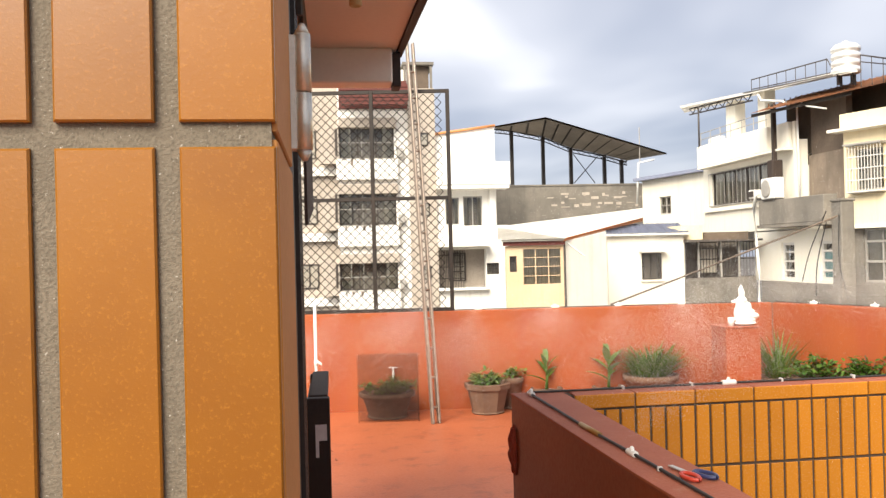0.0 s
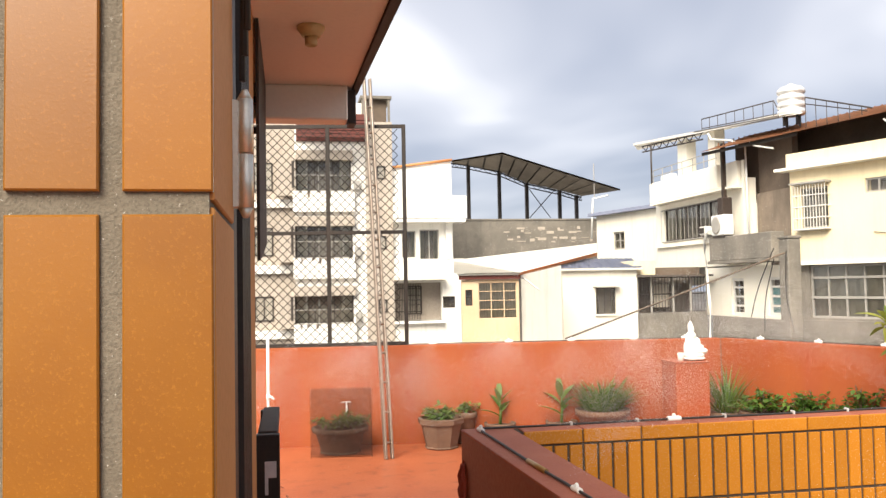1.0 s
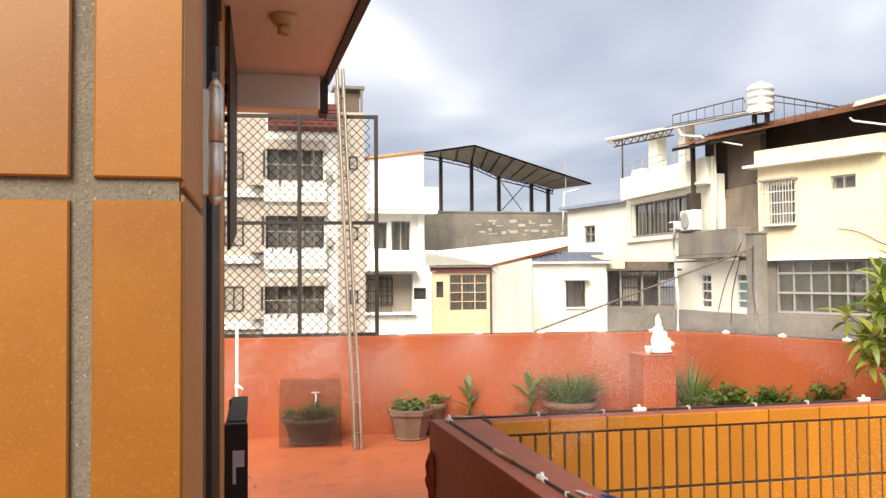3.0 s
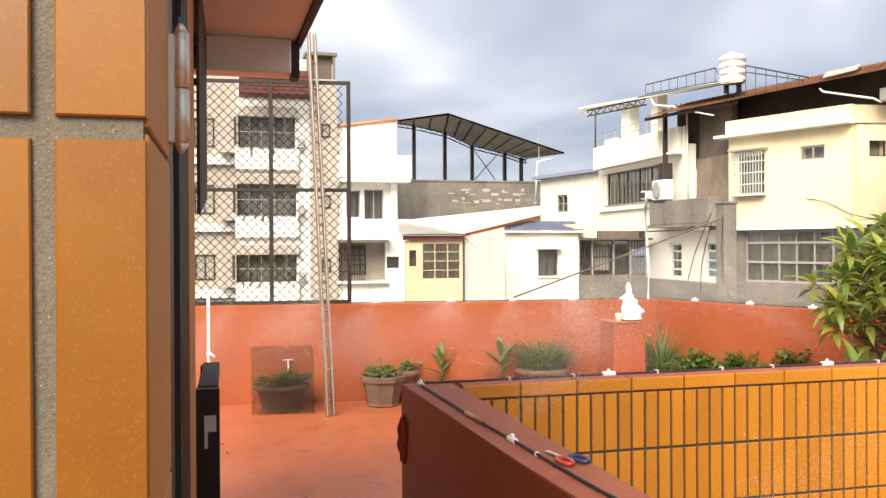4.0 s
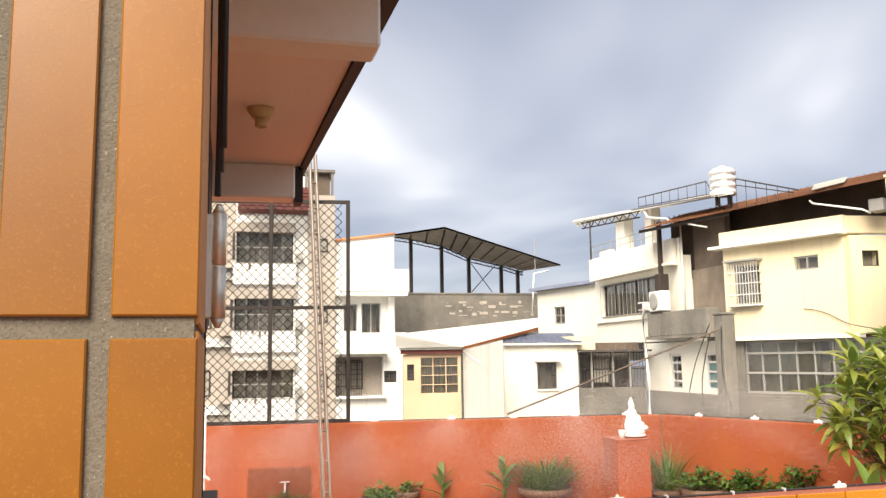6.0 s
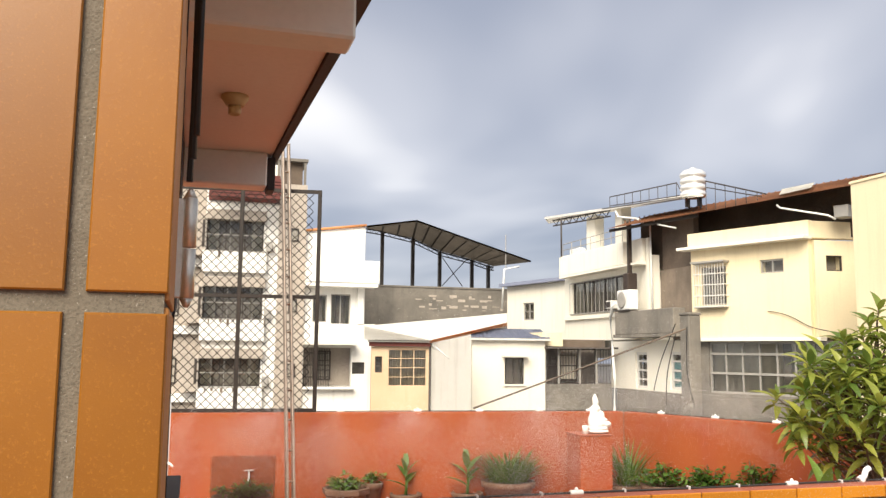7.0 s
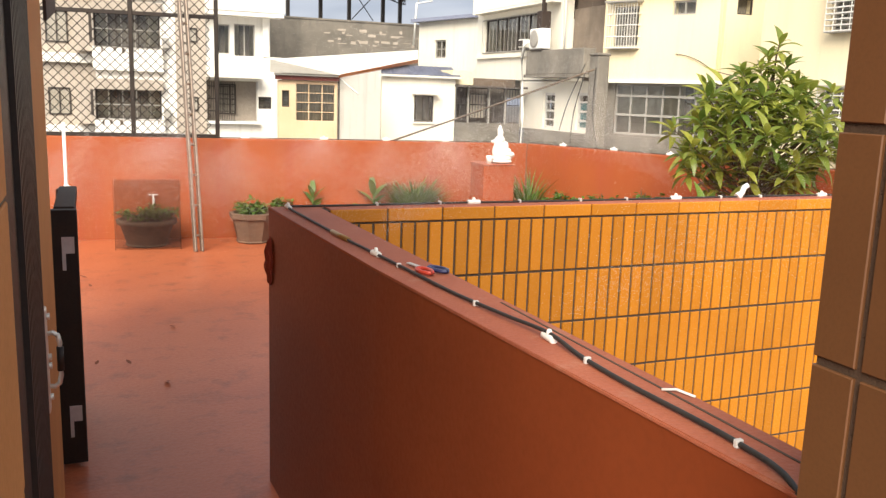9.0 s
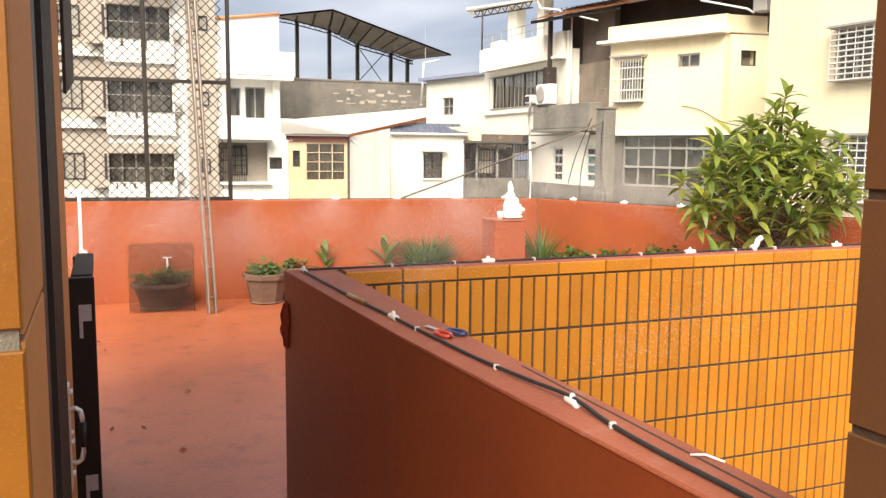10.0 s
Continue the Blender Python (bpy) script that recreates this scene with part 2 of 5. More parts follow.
RUBBER = material("black_rubber_hose", (0.02, 0.02, 0.02), 0.55, (0.04, 0.035, 0.03), 20, 0.5, 120, 0.1, 0.1)
POT = material("brown_clay_pot", (0.165, 0.095, 0.060), 0.8, (0.10, 0.058, 0.038), 7, 0.8, 60, 0.2, 0.4, spots=((0.24, 0.15, 0.10), 8, 0.58, 0.75, 0.4))
SOIL = material("dark_soil", (0.06, 0.04, 0.028), 0.95, (0.035, 0.024, 0.018), 20, 0.8, 80, 0.4, 0.8, bump_size=0.02)
BARK = material("brown_bark", (0.16, 0.11, 0.075), 0.9, (0.09, 0.06, 0.04), 18, 0.8, 90, 0.3, 0.7, bump_size=0.008)
DRY_LEAF = material("brown_dry_leaf", (0.23, 0.075, 0.035), 0.85, (0.15, 0.05, 0.025), 30, 0.7, 120, 0.2, 0.2)
NET = material("dark_shade_net", (0.030, 0.014, 0.009), 0.95, None, 10, 0.4, 80, 0.1, 0.0)
ASPHALT = material("grey_ground", (0.10, 0.095, 0.09), 0.95, (0.06, 0.058, 0.055), 0.3, 0.8, 8, 0.2, 0.3, bump_size=0.02)
TAPE = material("grey_tape", (0.58, 0.56, 0.55), 0.5, None, 30, 0.4, 120, 0.05, 0.05)
RED_CLOTH = material("dark_red_cloth", (0.27, 0.045, 0.022), 0.9, (0.22, 0.025, 0.015), 20, 0.6, 200, 0.15, 0.4)
BLUE_PLASTIC = material("dark_blue_plastic", (0.035, 0.045, 0.13), 0.4, None, 20, 0.3, 80, 0.05, 0.0)
RED_PLASTIC = material("red_plastic", (0.55, 0.06, 0.035), 0.4, None, 20, 0.3, 80, 0.05, 0.0)


def leaf_material(name, color, young, rough=0.42):
    m = bpy.data.materials.new(name)
    m.use_nodes = True
    nt = m.node_tree
    nd, lk = nt.nodes.new, nt.links.new
    b = nt.nodes["Principled BSDF"]
    b.inputs["Roughness"].default_value = rough
    geo = nd("ShaderNodeNewGeometry")
    info = nd("ShaderNodeObjectInfo")
    add = nd("ShaderNodeMath")
    add.operation = "ADD"
    lk(geo.outputs["Random Per Island"], add.inputs[0])
    lk(info.outputs["Random"], add.inputs[1])
    fr = nd("ShaderNodeMath")
    fr.operation = "FRACT"
    lk(add.outputs[0], fr.inputs[0])
    pw = nd("ShaderNodeMath")
    pw.operation = "POWER"
    pw.inputs[1].default_value = 1.1
    lk(fr.outputs[0], pw.inputs[0])
    x = nd("ShaderNodeMix")
    x.data_type = "RGBA"
    x.inputs[6].default_value, x.inputs[7].default_value = (*color, 1), (*young, 1)
    lk(pw.outputs[0], x.inputs[0])
    n = nd("ShaderNodeTexNoise")
    n.inputs["Scale"].default_value = 40
    lk(geo.outputs["Position"], n.inputs["Vector"])
    y = nd("ShaderNodeMix")
    y.data_type, y.blend_type = "RGBA", "MULTIPLY"
    y.inputs[0].default_value = 0.5
    lk(x.outputs[2], y.inputs[6])
    lk(n.outputs["Fac"], y.inputs[7])
    lk(y.outputs[2], b.inputs["Base Color"])
    tr = nd("ShaderNodeBsdfTranslucent")
    lk(x.outputs[2], tr.inputs[0])
    ms = nd("ShaderNodeMixShader")
    ms.inputs[0].default_value = 0.36
    lk(b.outputs[0], ms.inputs[1])
    lk(tr.outputs[0], ms.inputs[2])
    lk(ms.outputs[0], nt.nodes["Material Output"].inputs[0])
    return m


LEAF = leaf_material("glossy_broad_leaf", (0.12, 0.20, 0.035), (0.46, 0.48, 0.085), 0.38)
GRASS = leaf_material("fine_green_leaf", (0.045, 0.12, 0.015), (0.14, 0.26, 0.03), 0.6)
BANANA = leaf_material("soft_green_leaf", (0.09, 0.19, 0.03), (0.20, 0.32, 0.06), 0.5)


# ---- builders ----
def part(name, bm, mat, parent, label="", m=None):
    me = bpy.data.meshes.new(name)
    bm.to_mesh(me)
    bm.free()
    me.materials.append(mat)
    ob = new(name, me)
    if parent is not None:
        ob.parent = parent
    if m is not None:
        ob.matrix_local = m
    return tagged(ob, label)


def piece(name, me, parent, m):
    ob = new(name, me)
    ob.parent = parent
    ob.matrix_local = m
    return ob


def thing(name, m, label, category, group="", kind=""):
    ob = new(name)
    ob.empty_display_size = 0.1
    ob.matrix_world = m
    return tagged(ob, label, category, group, kind)


def structure(name, bm, mat, label="", category=""):
    return tagged(part(name, bm, mat, None), label, category, "", "structure")


def add_box(bm, x0, y0, z0, x1, y1, z1, bevel=0.0, seg=1):
    c = Matrix.LocRotScale(((x0 + x1) / 2, (y0 + y1) / 2, (z0 + z1) / 2), None, (abs(x1 - x0), abs(y1 - y0), abs(z1 - z0)))
    made = bmesh.ops.create_cube(bm, size=1, matrix=c)["verts"]
    if bevel:
        es = list({e for v in made for e in v.link_edges})
        bmesh.ops.bevel(bm, geom=es, offset=bevel, segments=seg, affect="EDGES", profile=0.6)
    return bm


def box(x0, y0, z0, x1, y1, z1, bevel=0.0, seg=1):
    return add_box(bmesh.new(), x0, y0, z0, x1, y1, z1, bevel, seg)


def add_tube(bm, pts, radius, sides=8, caps=True, radii=None):
    """A round bar along the points."""
    pts = [Vector(p) for p in pts]
    rings = []
    for i, p in enumerate(pts):
        a = pts[max(i - 1, 0)]
        b = pts[min(i + 1, len(pts) - 1)]
        q = (b - a).to_track_quat("Z", "Y")
        r = radii[i] if radii else radius
        rings.append([bm.verts.new(p + q @ Vector((r * math.cos(2 * math.pi * k / sides), r * math.sin(2 * math.pi * k / sides), 0))) for k in range(sides)])
    for a, b in zip(rings, rings[1:]):
        for k in range(sides):
            f = bm.faces.new((a[k], a[(k + 1) % sides], b[(k + 1) % sides], b[k]))
            f.smooth = sides > 5
    if caps:
        bm.faces.new(rings[0][::-1])
        bm.faces.new(rings[-1])
    return bm


def tube(pts, radius, sides=8, radii=None):
    return add_tube(bmesh.new(), pts, radius, sides, True, radii)


def lathe(profile, sides=20, smooth=True):
    """A turned solid from (radius, z) pairs, closed at both ends."""
    bm = bmesh.new()
    rings = [[bm.verts.new((r * math.cos(2 * math.pi * k / sides), r * math.sin(2 * math.pi * k / sides), z)) for k in range(sides)] for r, z in profile]
    for a, b in zip(rings, rings[1:]):
        for k in range(sides):
            bm.faces.new((a[k], a[(k + 1) % sides], b[(k + 1) % sides], b[k])).smooth = smooth
    bm.faces.new(rings[0][::-1])
    bm.faces.new(rings[-1])
    return bm


def prism(corners, z0, z1, bevel=0.0):
    """An upright solid over a plan polygon (counter-clockwise)."""
    bm = bmesh.new()
    lo = [bm.verts.new((x, y, z0)) for x, y in corners]
    hi = [bm.verts.new((x, y, z1)) for x, y in corners]
    bm.faces.new(lo[::-1])
    bm.faces.new(hi)
    n = len(corners)
    for i in range(n):
        bm.faces.new((lo[i], lo[(i + 1) % n], hi[(i + 1) % n], hi[i]))
    if bevel:
        bmesh.ops.bevel(bm, geom=[e for e in bm.edges if abs(e.verts[0].co.z - z1) < 1e-6 and abs(e.verts[1].co.z - z1) < 1e-6], offset=bevel, segments=2, affect="EDGES")
    return bm


def facade(ax, ay, bx, by):
    """The frame of a facade: x along it as seen from the terrace, y into the house, z up."""
    d = Vector((bx - ax, by - ay, 0)).normalized()
    n = Vector((-d.y, d.x, 0))
    return Matrix(((d.x, n.x, 0, ax), (d.y, n.y, 0, ay), (0, 0, 1, 0), (0, 0, 0, 1)))


def add_wall(bm, s0, s1, z0, z1, y0, y1, holes=()):
    """One welded wall between y0 and y1 with openings (s0, z0, s1, z1) that go through it."""
    ss = sorted({s0, s1, *(min(max(v, s0), s1) for h in holes for v in (h[0], h[2]))})
    zs = sorted({z0, z1, *(min(max(v, z0), z1) for h in holes for v in (h[1], h[3]))})
    solid = set()
    for i, (a, b) in enumerate(zip(ss, ss[1:])):
        for j, (c, d) in enumerate(zip(zs, zs[1:])):
            if not any(h[0] <= (a + b) / 2 <= h[2] and h[1] <= (c + d) / 2 <= h[3] for h in holes):
                solid.add((i, j))
    made = {}

    def v(i, j, k):
        if (i, j, k) not in made:
            made[i, j, k] = bm.verts.new((ss[i], (y0, y1)[k], zs[j]))
        return made[i, j, k]

    for i, j in solid:
        bm.faces.new((v(i, j, 0), v(i + 1, j, 0), v(i + 1, j + 1, 0), v(i, j + 1, 0)))
        bm.faces.new((v(i, j + 1, 1), v(i + 1, j + 1, 1), v(i + 1, j, 1), v(i, j, 1)))
        for di, dj, (p, q) in ((-1, 0, ((i, j + 1), (i, j))), (1, 0, ((i + 1, j), (i + 1, j + 1))), (0, -1, ((i, j), (i + 1, j))), (0, 1, ((i + 1, j + 1), (i, j + 1)))):
            if (i + di, j + dj) not in solid:
                bm.faces.new((v(*q, 0), v(*p, 0), v(*p, 1), v(*q, 1)))
    bmesh.ops.recalc_face_normals(bm, faces=bm.faces[:])
    return bm


def window(house, s0, z0, s1, z1, cols=2, rows=1, frame=None, depth=0.10, bar=0.05, curtain=0.0, y=0.0, panes=True):
    """A framed window set into an opening: frame with mullions, panes, a board coloured as the dim room's shade,
    perhaps a curtain.
    """
    frame = frame or FRAME_GREY
    ya, yb = y + depth - 0.03, y + depth + 0.03
    w, h = (s1 - s0) / cols, (z1 - z0) / rows
    lights = []
    for i in range(cols):
        for j in range(rows):
            lights.append((s0 + i * w + bar * (1.0 if i == 0 else 0.4), z0 + j * h + bar * (1.0 if j == 0 else 0.35),
                           s0 + (i + 1) * w - bar * (1.0 if i == cols - 1 else 0.4), z0 + (j + 1) * h - bar * (1.0 if j == rows - 1 else 0.35)))
    bm = add_wall(bmesh.new(), s0, s1, z0, z1, ya, yb, lights)
    win = part("window", bm, frame, house)
    part("room_shade_board", box(s0 - 0.02, y + depth + 0.24, z0 - 0.02, s1 + 0.02, y + depth + 0.28, z1 + 0.02), ROOM_SHADE, win)
    if panes:
        for i in range(cols):
            p = part("pane", box(s0 + i * w + 0.01, y + depth - 0.004, z0 + 0.01, s0 + (i + 1) * w - 0.01, y + depth + 0.004, z1 - 0.01), GLASS, win)
            p.visible_shadow = False
    if curtain:
        cb = bmesh.new()
        n = 28
        for side in (0, 1):
            span = (s1 - s0) * curtain / 2
            a = s0 if side == 0 else s1 - span
            vs = [[cb.verts.new((a + span * k / n, y + depth + 0.055 + 0.018 * math.sin(k * 1.7 + side), z)) for k in range(n + 1)] for z in (z0, z1)]
            for k in range(n):
                cb.faces.new((vs[0][k], vs[0][k + 1], vs[1][k + 1], vs[1][k])).smooth = True
        bmesh.ops.solidify(cb, geom=cb.faces[:], thickness=0.006)
        part("curtain", cb, CURTAIN, win, "faded beige curtain")
    return win


def grille(house, s0, z0, s1, z1, y, mat, nv=8, nh=4, out=0.35, hood=True):
    """A projecting cage of bars over a window, with a sheet hood."""
    bm = bmesh.new()
    r = 0.018
    for i in range(nv + 1):
        s = s0 + (s1 - s0) * i / nv
        add_tube(bm, [(s, y - out, z0), (s, y - out, z1)], 0.010, 5)
    for j in range(nh + 1):
        z = z0 + (z1 - z0) * j / nh
        add_tube(bm, [(s0, y, z), (s0, y - out, z)], r, 5)
        add_tube(bm, [(s1, y, z), (s1, y - out, z)], r, 5)
        add_tube(bm, [(s0, y - out, z), (s1, y - out, z)], r, 5)
    g = part("window_grille", bm, mat, house, "projecting steel bars")
    if hood:
        part("hood", box(s0 - 0.06, y - out - 0.08, z1 + 0.01, s1 + 0.06, y, z1 + 0.06), FRAME_GREY, g)
    part("grille_floor", box(s0, y - out, z0 - 0.03, s1, y, z0 - 0.012), FRAME_GREY, g)
    return g


def corrugated(s0, s1, f, pitch=0.18, height=0.03, thick=0.008):
    """A ribbed sheet between two edges: f(s) gives the lower and the upper end of each rib line."""
    bm = bmesh.new()
    n = max(2, int(abs(s1 - s0) / (pitch / 2)))
    rows = []
    for i in range(n + 1):
        a, b = f(s0 + (s1 - s0) * i / n)
        up = Vector((0, 0, height if i % 2 else 0))
        rows.append((bm.verts.new(Vector(a) + up), bm.verts.new(Vector(b) + up)))
    for (a, b), (c, d) in zip(rows, rows[1:]):
        bm.faces.new((a, b, d, c))
    bmesh.ops.solidify(bm, geom=bm.faces[:], thickness=thick)
    return bm


def slanted(frame_m, corners, thick=0.06):
    """A flat sheet in a house's frame; each corner is (along, up, reach), reach pushing it straight away from the terrace."""
    eye = Vector((0, 0, 1.7))
    inv = frame_m.inverted()
    bm = bmesh.new()
    vs = [bm.verts.new(inv @ (eye + (frame_m @ Vector((s, 0, z)) - eye) * k)) for s, z, k in corners]
    bm.faces.new(vs)
    bmesh.ops.solidify(bm, geom=bm.faces[:], thickness=thick)
    bmesh.ops.recalc_face_normals(bm, faces=bm.faces[:])
    return bm


# ---- terrace: floor, parapets, stairwell walls ----
structure("ground", box(-400, -300, -7.2, 400, 600, -7.0), ASPHALT, "grey asphalt ground far below the terrace", "ground")
structure("floor", prism([(-3.0, -3.0), (0.70, -3.0), (0.66, 3.2), (6.6, 3.25), (6.6, 4.4), (4.86, 8.9), (-0.6, 9.5), (-3.0, 9.6)], -0.25, 0.0),
          FLOOR, "worn red painted terrace floor with stains", "floor")


def parapet(name, ax, ay, bx, by, height, label, thick=0.12):
    m = facade(ax, ay, bx, by)
    length = math.hypot(bx - ax, by - ay)
    bm = bmesh.new()
    add_box(bm, 0, 0, -0.2, length, thick, height, 0.012, 2)
    # faint brick courses under the paint
    rows = int(height / 0.065)
    for j in range(rows):
        off = 0.06 if j % 2 else 0.0
        n = int(length / 0.215)
        for i in range(n):
            a = 0.02 + i * 0.215 + off
            if a + 0.2 < length:
                d = 0.0012 + 0.0012 * noise.noise((a * 3 + ax, j * 1.7, by))
                add_box(bm, a, -d, 0.02 + j * 0.065, a + 0.205, 0.02, 0.02 + j * 0.065 + 0.055)
    ob = structure(name, bm, RED_PAINT, label, "parapet")
    ob.matrix_world = m
    return ob


parapet("wall_north", -2.9, 9.62, 4.75, 8.79, 1.07, "orange-red painted brick parapet along the terrace edge")
parapet("wall_east", 4.75, 8.79, 6.45, 4.2, 1.07, "red painted brick parapet meeting the far parapet")

# wall between the passage and the stairwell, red outside, its shade put into the colour
structure("wall_stair_west", prism([(0.783, 0.60), (0.886, 0.60), (0.836, 3.15), (0.836, 3.262), (0.641, 3.262), (0.690, 2.04)], -2.4, 1.15), RED_SHADED,
          "red painted low wall beside the stairwell, darkened for shade", "wall")
structure("coping_stair_west", prism([(0.781, 0.60), (0.888, 0.60), (0.838, 3.146), (0.838, 3.264), (0.639, 3.264), (0.688, 2.04)], 1.15, 1.157, 0.003), RED_COPING,
          "worn red cement coping of the stairwell wall", "coping")
structure("wall_stair_north_backing", box(0.836, 3.158, -2.4, 6.4, 3.255, 1.15), MORTAR_DARK, "dark jointed backing of the tiled stairwell wall", "wall")
structure("wall_stair_north_outside", box(0.836, 3.257, -0.2, 6.4, 3.275, 1.15), RED_PAINT, "red painted back of the stairwell wall", "wall")
structure("stairwell_floor", box(0.6, -2.6, -2.5, 6.4, 3.3, -2.4), CONCRETE, "grey concrete stairwell bottom", "floor")

# ---- door wall: tiled wall to the left of the opening ----
structure("wall_door_backing", box(-1.2, 0.5025, -0.1, -0.0605, 0.688, 3.2), MORTAR, "grey sandy mortar bed behind the wall tiles", "wall")
structure("wall_pillar_backing", box(0.7005, 0.392, -0.1, 1.02, 0.592, 2.6), MORTAR_BROWN, "brown mortar bed of the tiled pillar", "wall")
structure("wall_house", box(-1.2, 0.69, -0.1, -0.146, 3.40, 2.80), HOUSE_TILE, "orange-brown tiled outer wall of the house", "wall")
structure("wall_house_back", box(-1.2, 3.40, -0.1, -0.30, 4.62, 2.80), HOUSE_TILE, "orange-brown tiled wall set back behind a screen", "wall")

# eave over the passage
soffit = prism([(-1.2, 0.75), (0.41, 0.75), (0.385, 2.1), (0.374, 2.84), (0.332, 4.62), (-1.2, 4.62)], 2.80, 2.92)
structure("ceiling", soffit, SOFFIT, "peach painted underside of a concrete eave", "ceiling")
structure("drip_edge", prism([(0.413, 0.75), (0.462, 0.75), (0.418, 2.84), (0.368, 4.66), (0.335, 4.66), (0.377, 2.84)], 2.785, 2.96), BROWN_STEEL,
          "dark brown metal edge strip of the eave", "trim")
structure("eave_corner", box(0.309, 4.53, 2.60, 0.352, 4.665, 2.783, 0.004), BROWN_STEEL, "dark brown metal drop at the end of the eave", "trim")
structure("eave_beam_far", box(-0.4, 4.50, 2.615, 0.306, 4.66, 2.80, 0.008), BEAM, "cream painted beam closing the eave", "beam")
structure("eave_beam_near", box(-0.4, 2.17, 2.60, 0.357, 2.307, 2.80, 0.008), BEAM, "cream painted cross beam under the eave", "beam")

# ---- door frame, hinge and open leaf ----
door = thing("door_1", pose(0, 0, 0), "black steel door standing wide open along the wall", "door", kind="structure")
part("door_frame", box(-0.115, 0.689, 0.0, -0.0620, 0.788, 2.6, 0.002), BLACK, door)
leaf_m = pose(-0.066, 0.826, 0.0, 0, 0, 91.7)
bm = box(0.0, 0.0, 0.02, 0.66, 0.034, 2.55, 0.003)
for k in range(16):
    add_box(bm, 0.05 + k * 0.036, -0.006, 0.12, 0.05 + k * 0.036 + 0.018, 0.002, 2.45)
leaf = part("door_leaf", bm, BLACK, door, "black ribbed steel leaf", leaf_m)
for z in (0.32, 1.785):
    bm = bmesh.new()
    add_tube(bm, [(-0.0490, 0.681, z), (-0.0490, 0.681, z + 0.0415)], 0.0062, 14)
    add_tube(bm, [(-0.0490, 0.681, z + 0.043), (-0.0490, 0.681, z + 0.085)], 0.0062, 14)
    add_tube(bm, [(-0.0490, 0.681, z + 0.085), (-0.0490, 0.681, z + 0.093)], 0.004, 8, radii=[0.0060, 0.002])
    add_tube(bm, [(-0.0490, 0.681, z - 0.008), (-0.0490, 0.681, z)], 0.004, 8, radii=[0.002, 0.0060])
    add_box(bm, -0.0640, 0.6765, z, -0.0535, 0.690, z + 0.084, 0.0008)
    part("hinge", bm, STEEL, door, "stainless steel barrel hinge")
bm = bmesh.new()
for k in range(3):
    add_tube(bm, [(-0.0505 + 0.002 * k, 0.684 - 0.002 * k, 1.885 + 0.16 * j + 0.02 * k) for j in range(2)] + [(-0.052 + 0.002 * k, 0.682, 2.4)], 0.0028, 6)
part("cable", bm, RUBBER, door, "thin black cables")
lock = part("lock_plate", box(-0.086, 1.440, 1.07, -0.076, 1.470, 1.25, 0.002), STEEL, door, "chrome lock plate")
bm = tube([(-0.079, 1.455, 1.205), (-0.068, 1.455, 1.207), (-0.061, 1.455, 1.202), (-0.058, 1.455, 1.188), (-0.058, 1.455, 1.132),
           (-0.061, 1.455, 1.118), (-0.068, 1.455, 1.113), (-0.079, 1.455, 1.115)], 0.0042, 8)
part("handle", bm, STEEL, lock, "curved chrome handle")
part("handle_sleeve", tube([(-0.058, 1.455, 1.182), (-0.058, 1.455, 1.140)], 0.0055, 8), BLACK, lock, "black grip sleeve")
for z in (1.095, 1.150, 1.165, 1.235):
    part("lock_knob", tube([(-0.078, 1.455, z), (-0.071, 1.455, z)], 0.006, 8), STEEL, lock)

# ---- black half-height gate standing open against the house wall ----
gate = thing("gate", pose(-0.118, 3.64, 0), "half-height black steel gate folded open beside the wall", "gate")
part("end_post", box(-0.058, 0, 0.02, 0.058, 0.05, 1.108, 0.004), BLACK, gate)
part("panel", box(-0.045, 0.05, 0.05, 0.03, 0.78, 1.06, 0.003), BLACK, gate)
part("top_rail", box(-0.03, 0.05, 1.065, 0.05, 0.80, 1.115, 0.004), BROWN_STEEL, gate, "worn dark top rail")
part("hinge_post", box(-0.045, 0.78, 0.0, 0.03, 0.83, 1.10, 0.004), BLACK, gate)
for z in (0.93, 0.21):
    part("tape", box(-0.004, -0.003, z, 0.044, 0.0, z + 0.068), TAPE, gate, "square of grey tape")
    part("tape", box(-0.004, -0.003, z - 0.07, 0.010, 0.0, z), TAPE, gate, "strip of grey tape")

# ---- dark sheet standing off the house wall under the eave ----
guard = thing("wind_screen", pose(-0.131, 3.405, 0), "dark brown steel screen hung along the house wall", "screen")
bm = bmesh.new()
vs = [bm.verts.new((x, y, z)) for x in (-0.006, 0.006) for y, z in ((0, 1.83), (1.09, 1.95), (1.09, 2.80), (0, 2.80))]
for f in ((0, 1, 2, 3), (7, 6, 5, 4), (0, 4, 5, 1), (1, 5, 6, 2), (2, 6, 7, 3), (3, 7, 4, 0)):
    bm.faces.new([vs[i] for i in f])
bmesh.ops.recalc_face_normals(bm, faces=bm.faces[:])
part("sheet", bm, BROWN_STEEL, guard)
for y in (0.2, 0.9):
    part("bracket", box(-0.168, y, 2.50, -0.006, y + 0.03, 2.53), BROWN_STEEL, guard)

# ---- lamp under the eave ----
lamp = thing("ceiling_lamp", pose(0.086, 3.49, 2.80), "small ivory plastic lamp holder under the eave", "lamp")
part("base", lathe([(0.056, 0.0), (0.058, -0.012), (0.046, -0.030), (0.036, -0.045)], 20), IVORY, lamp)
part("socket", lathe([(0.026, -0.045), (0.026, -0.078), (0.020, -0.082), (0.012, -0.070)], 16), IVORY, lamp)

# ---- chain-link fence on the parapet ----
fence_m = facade(-0.5, 9.4, 4.75, 8.8) @ pose(0, 0.03, 0)
fence = thing("fence", fence_m, "black steel chain-link fence panel standing on the parapet", "fence")
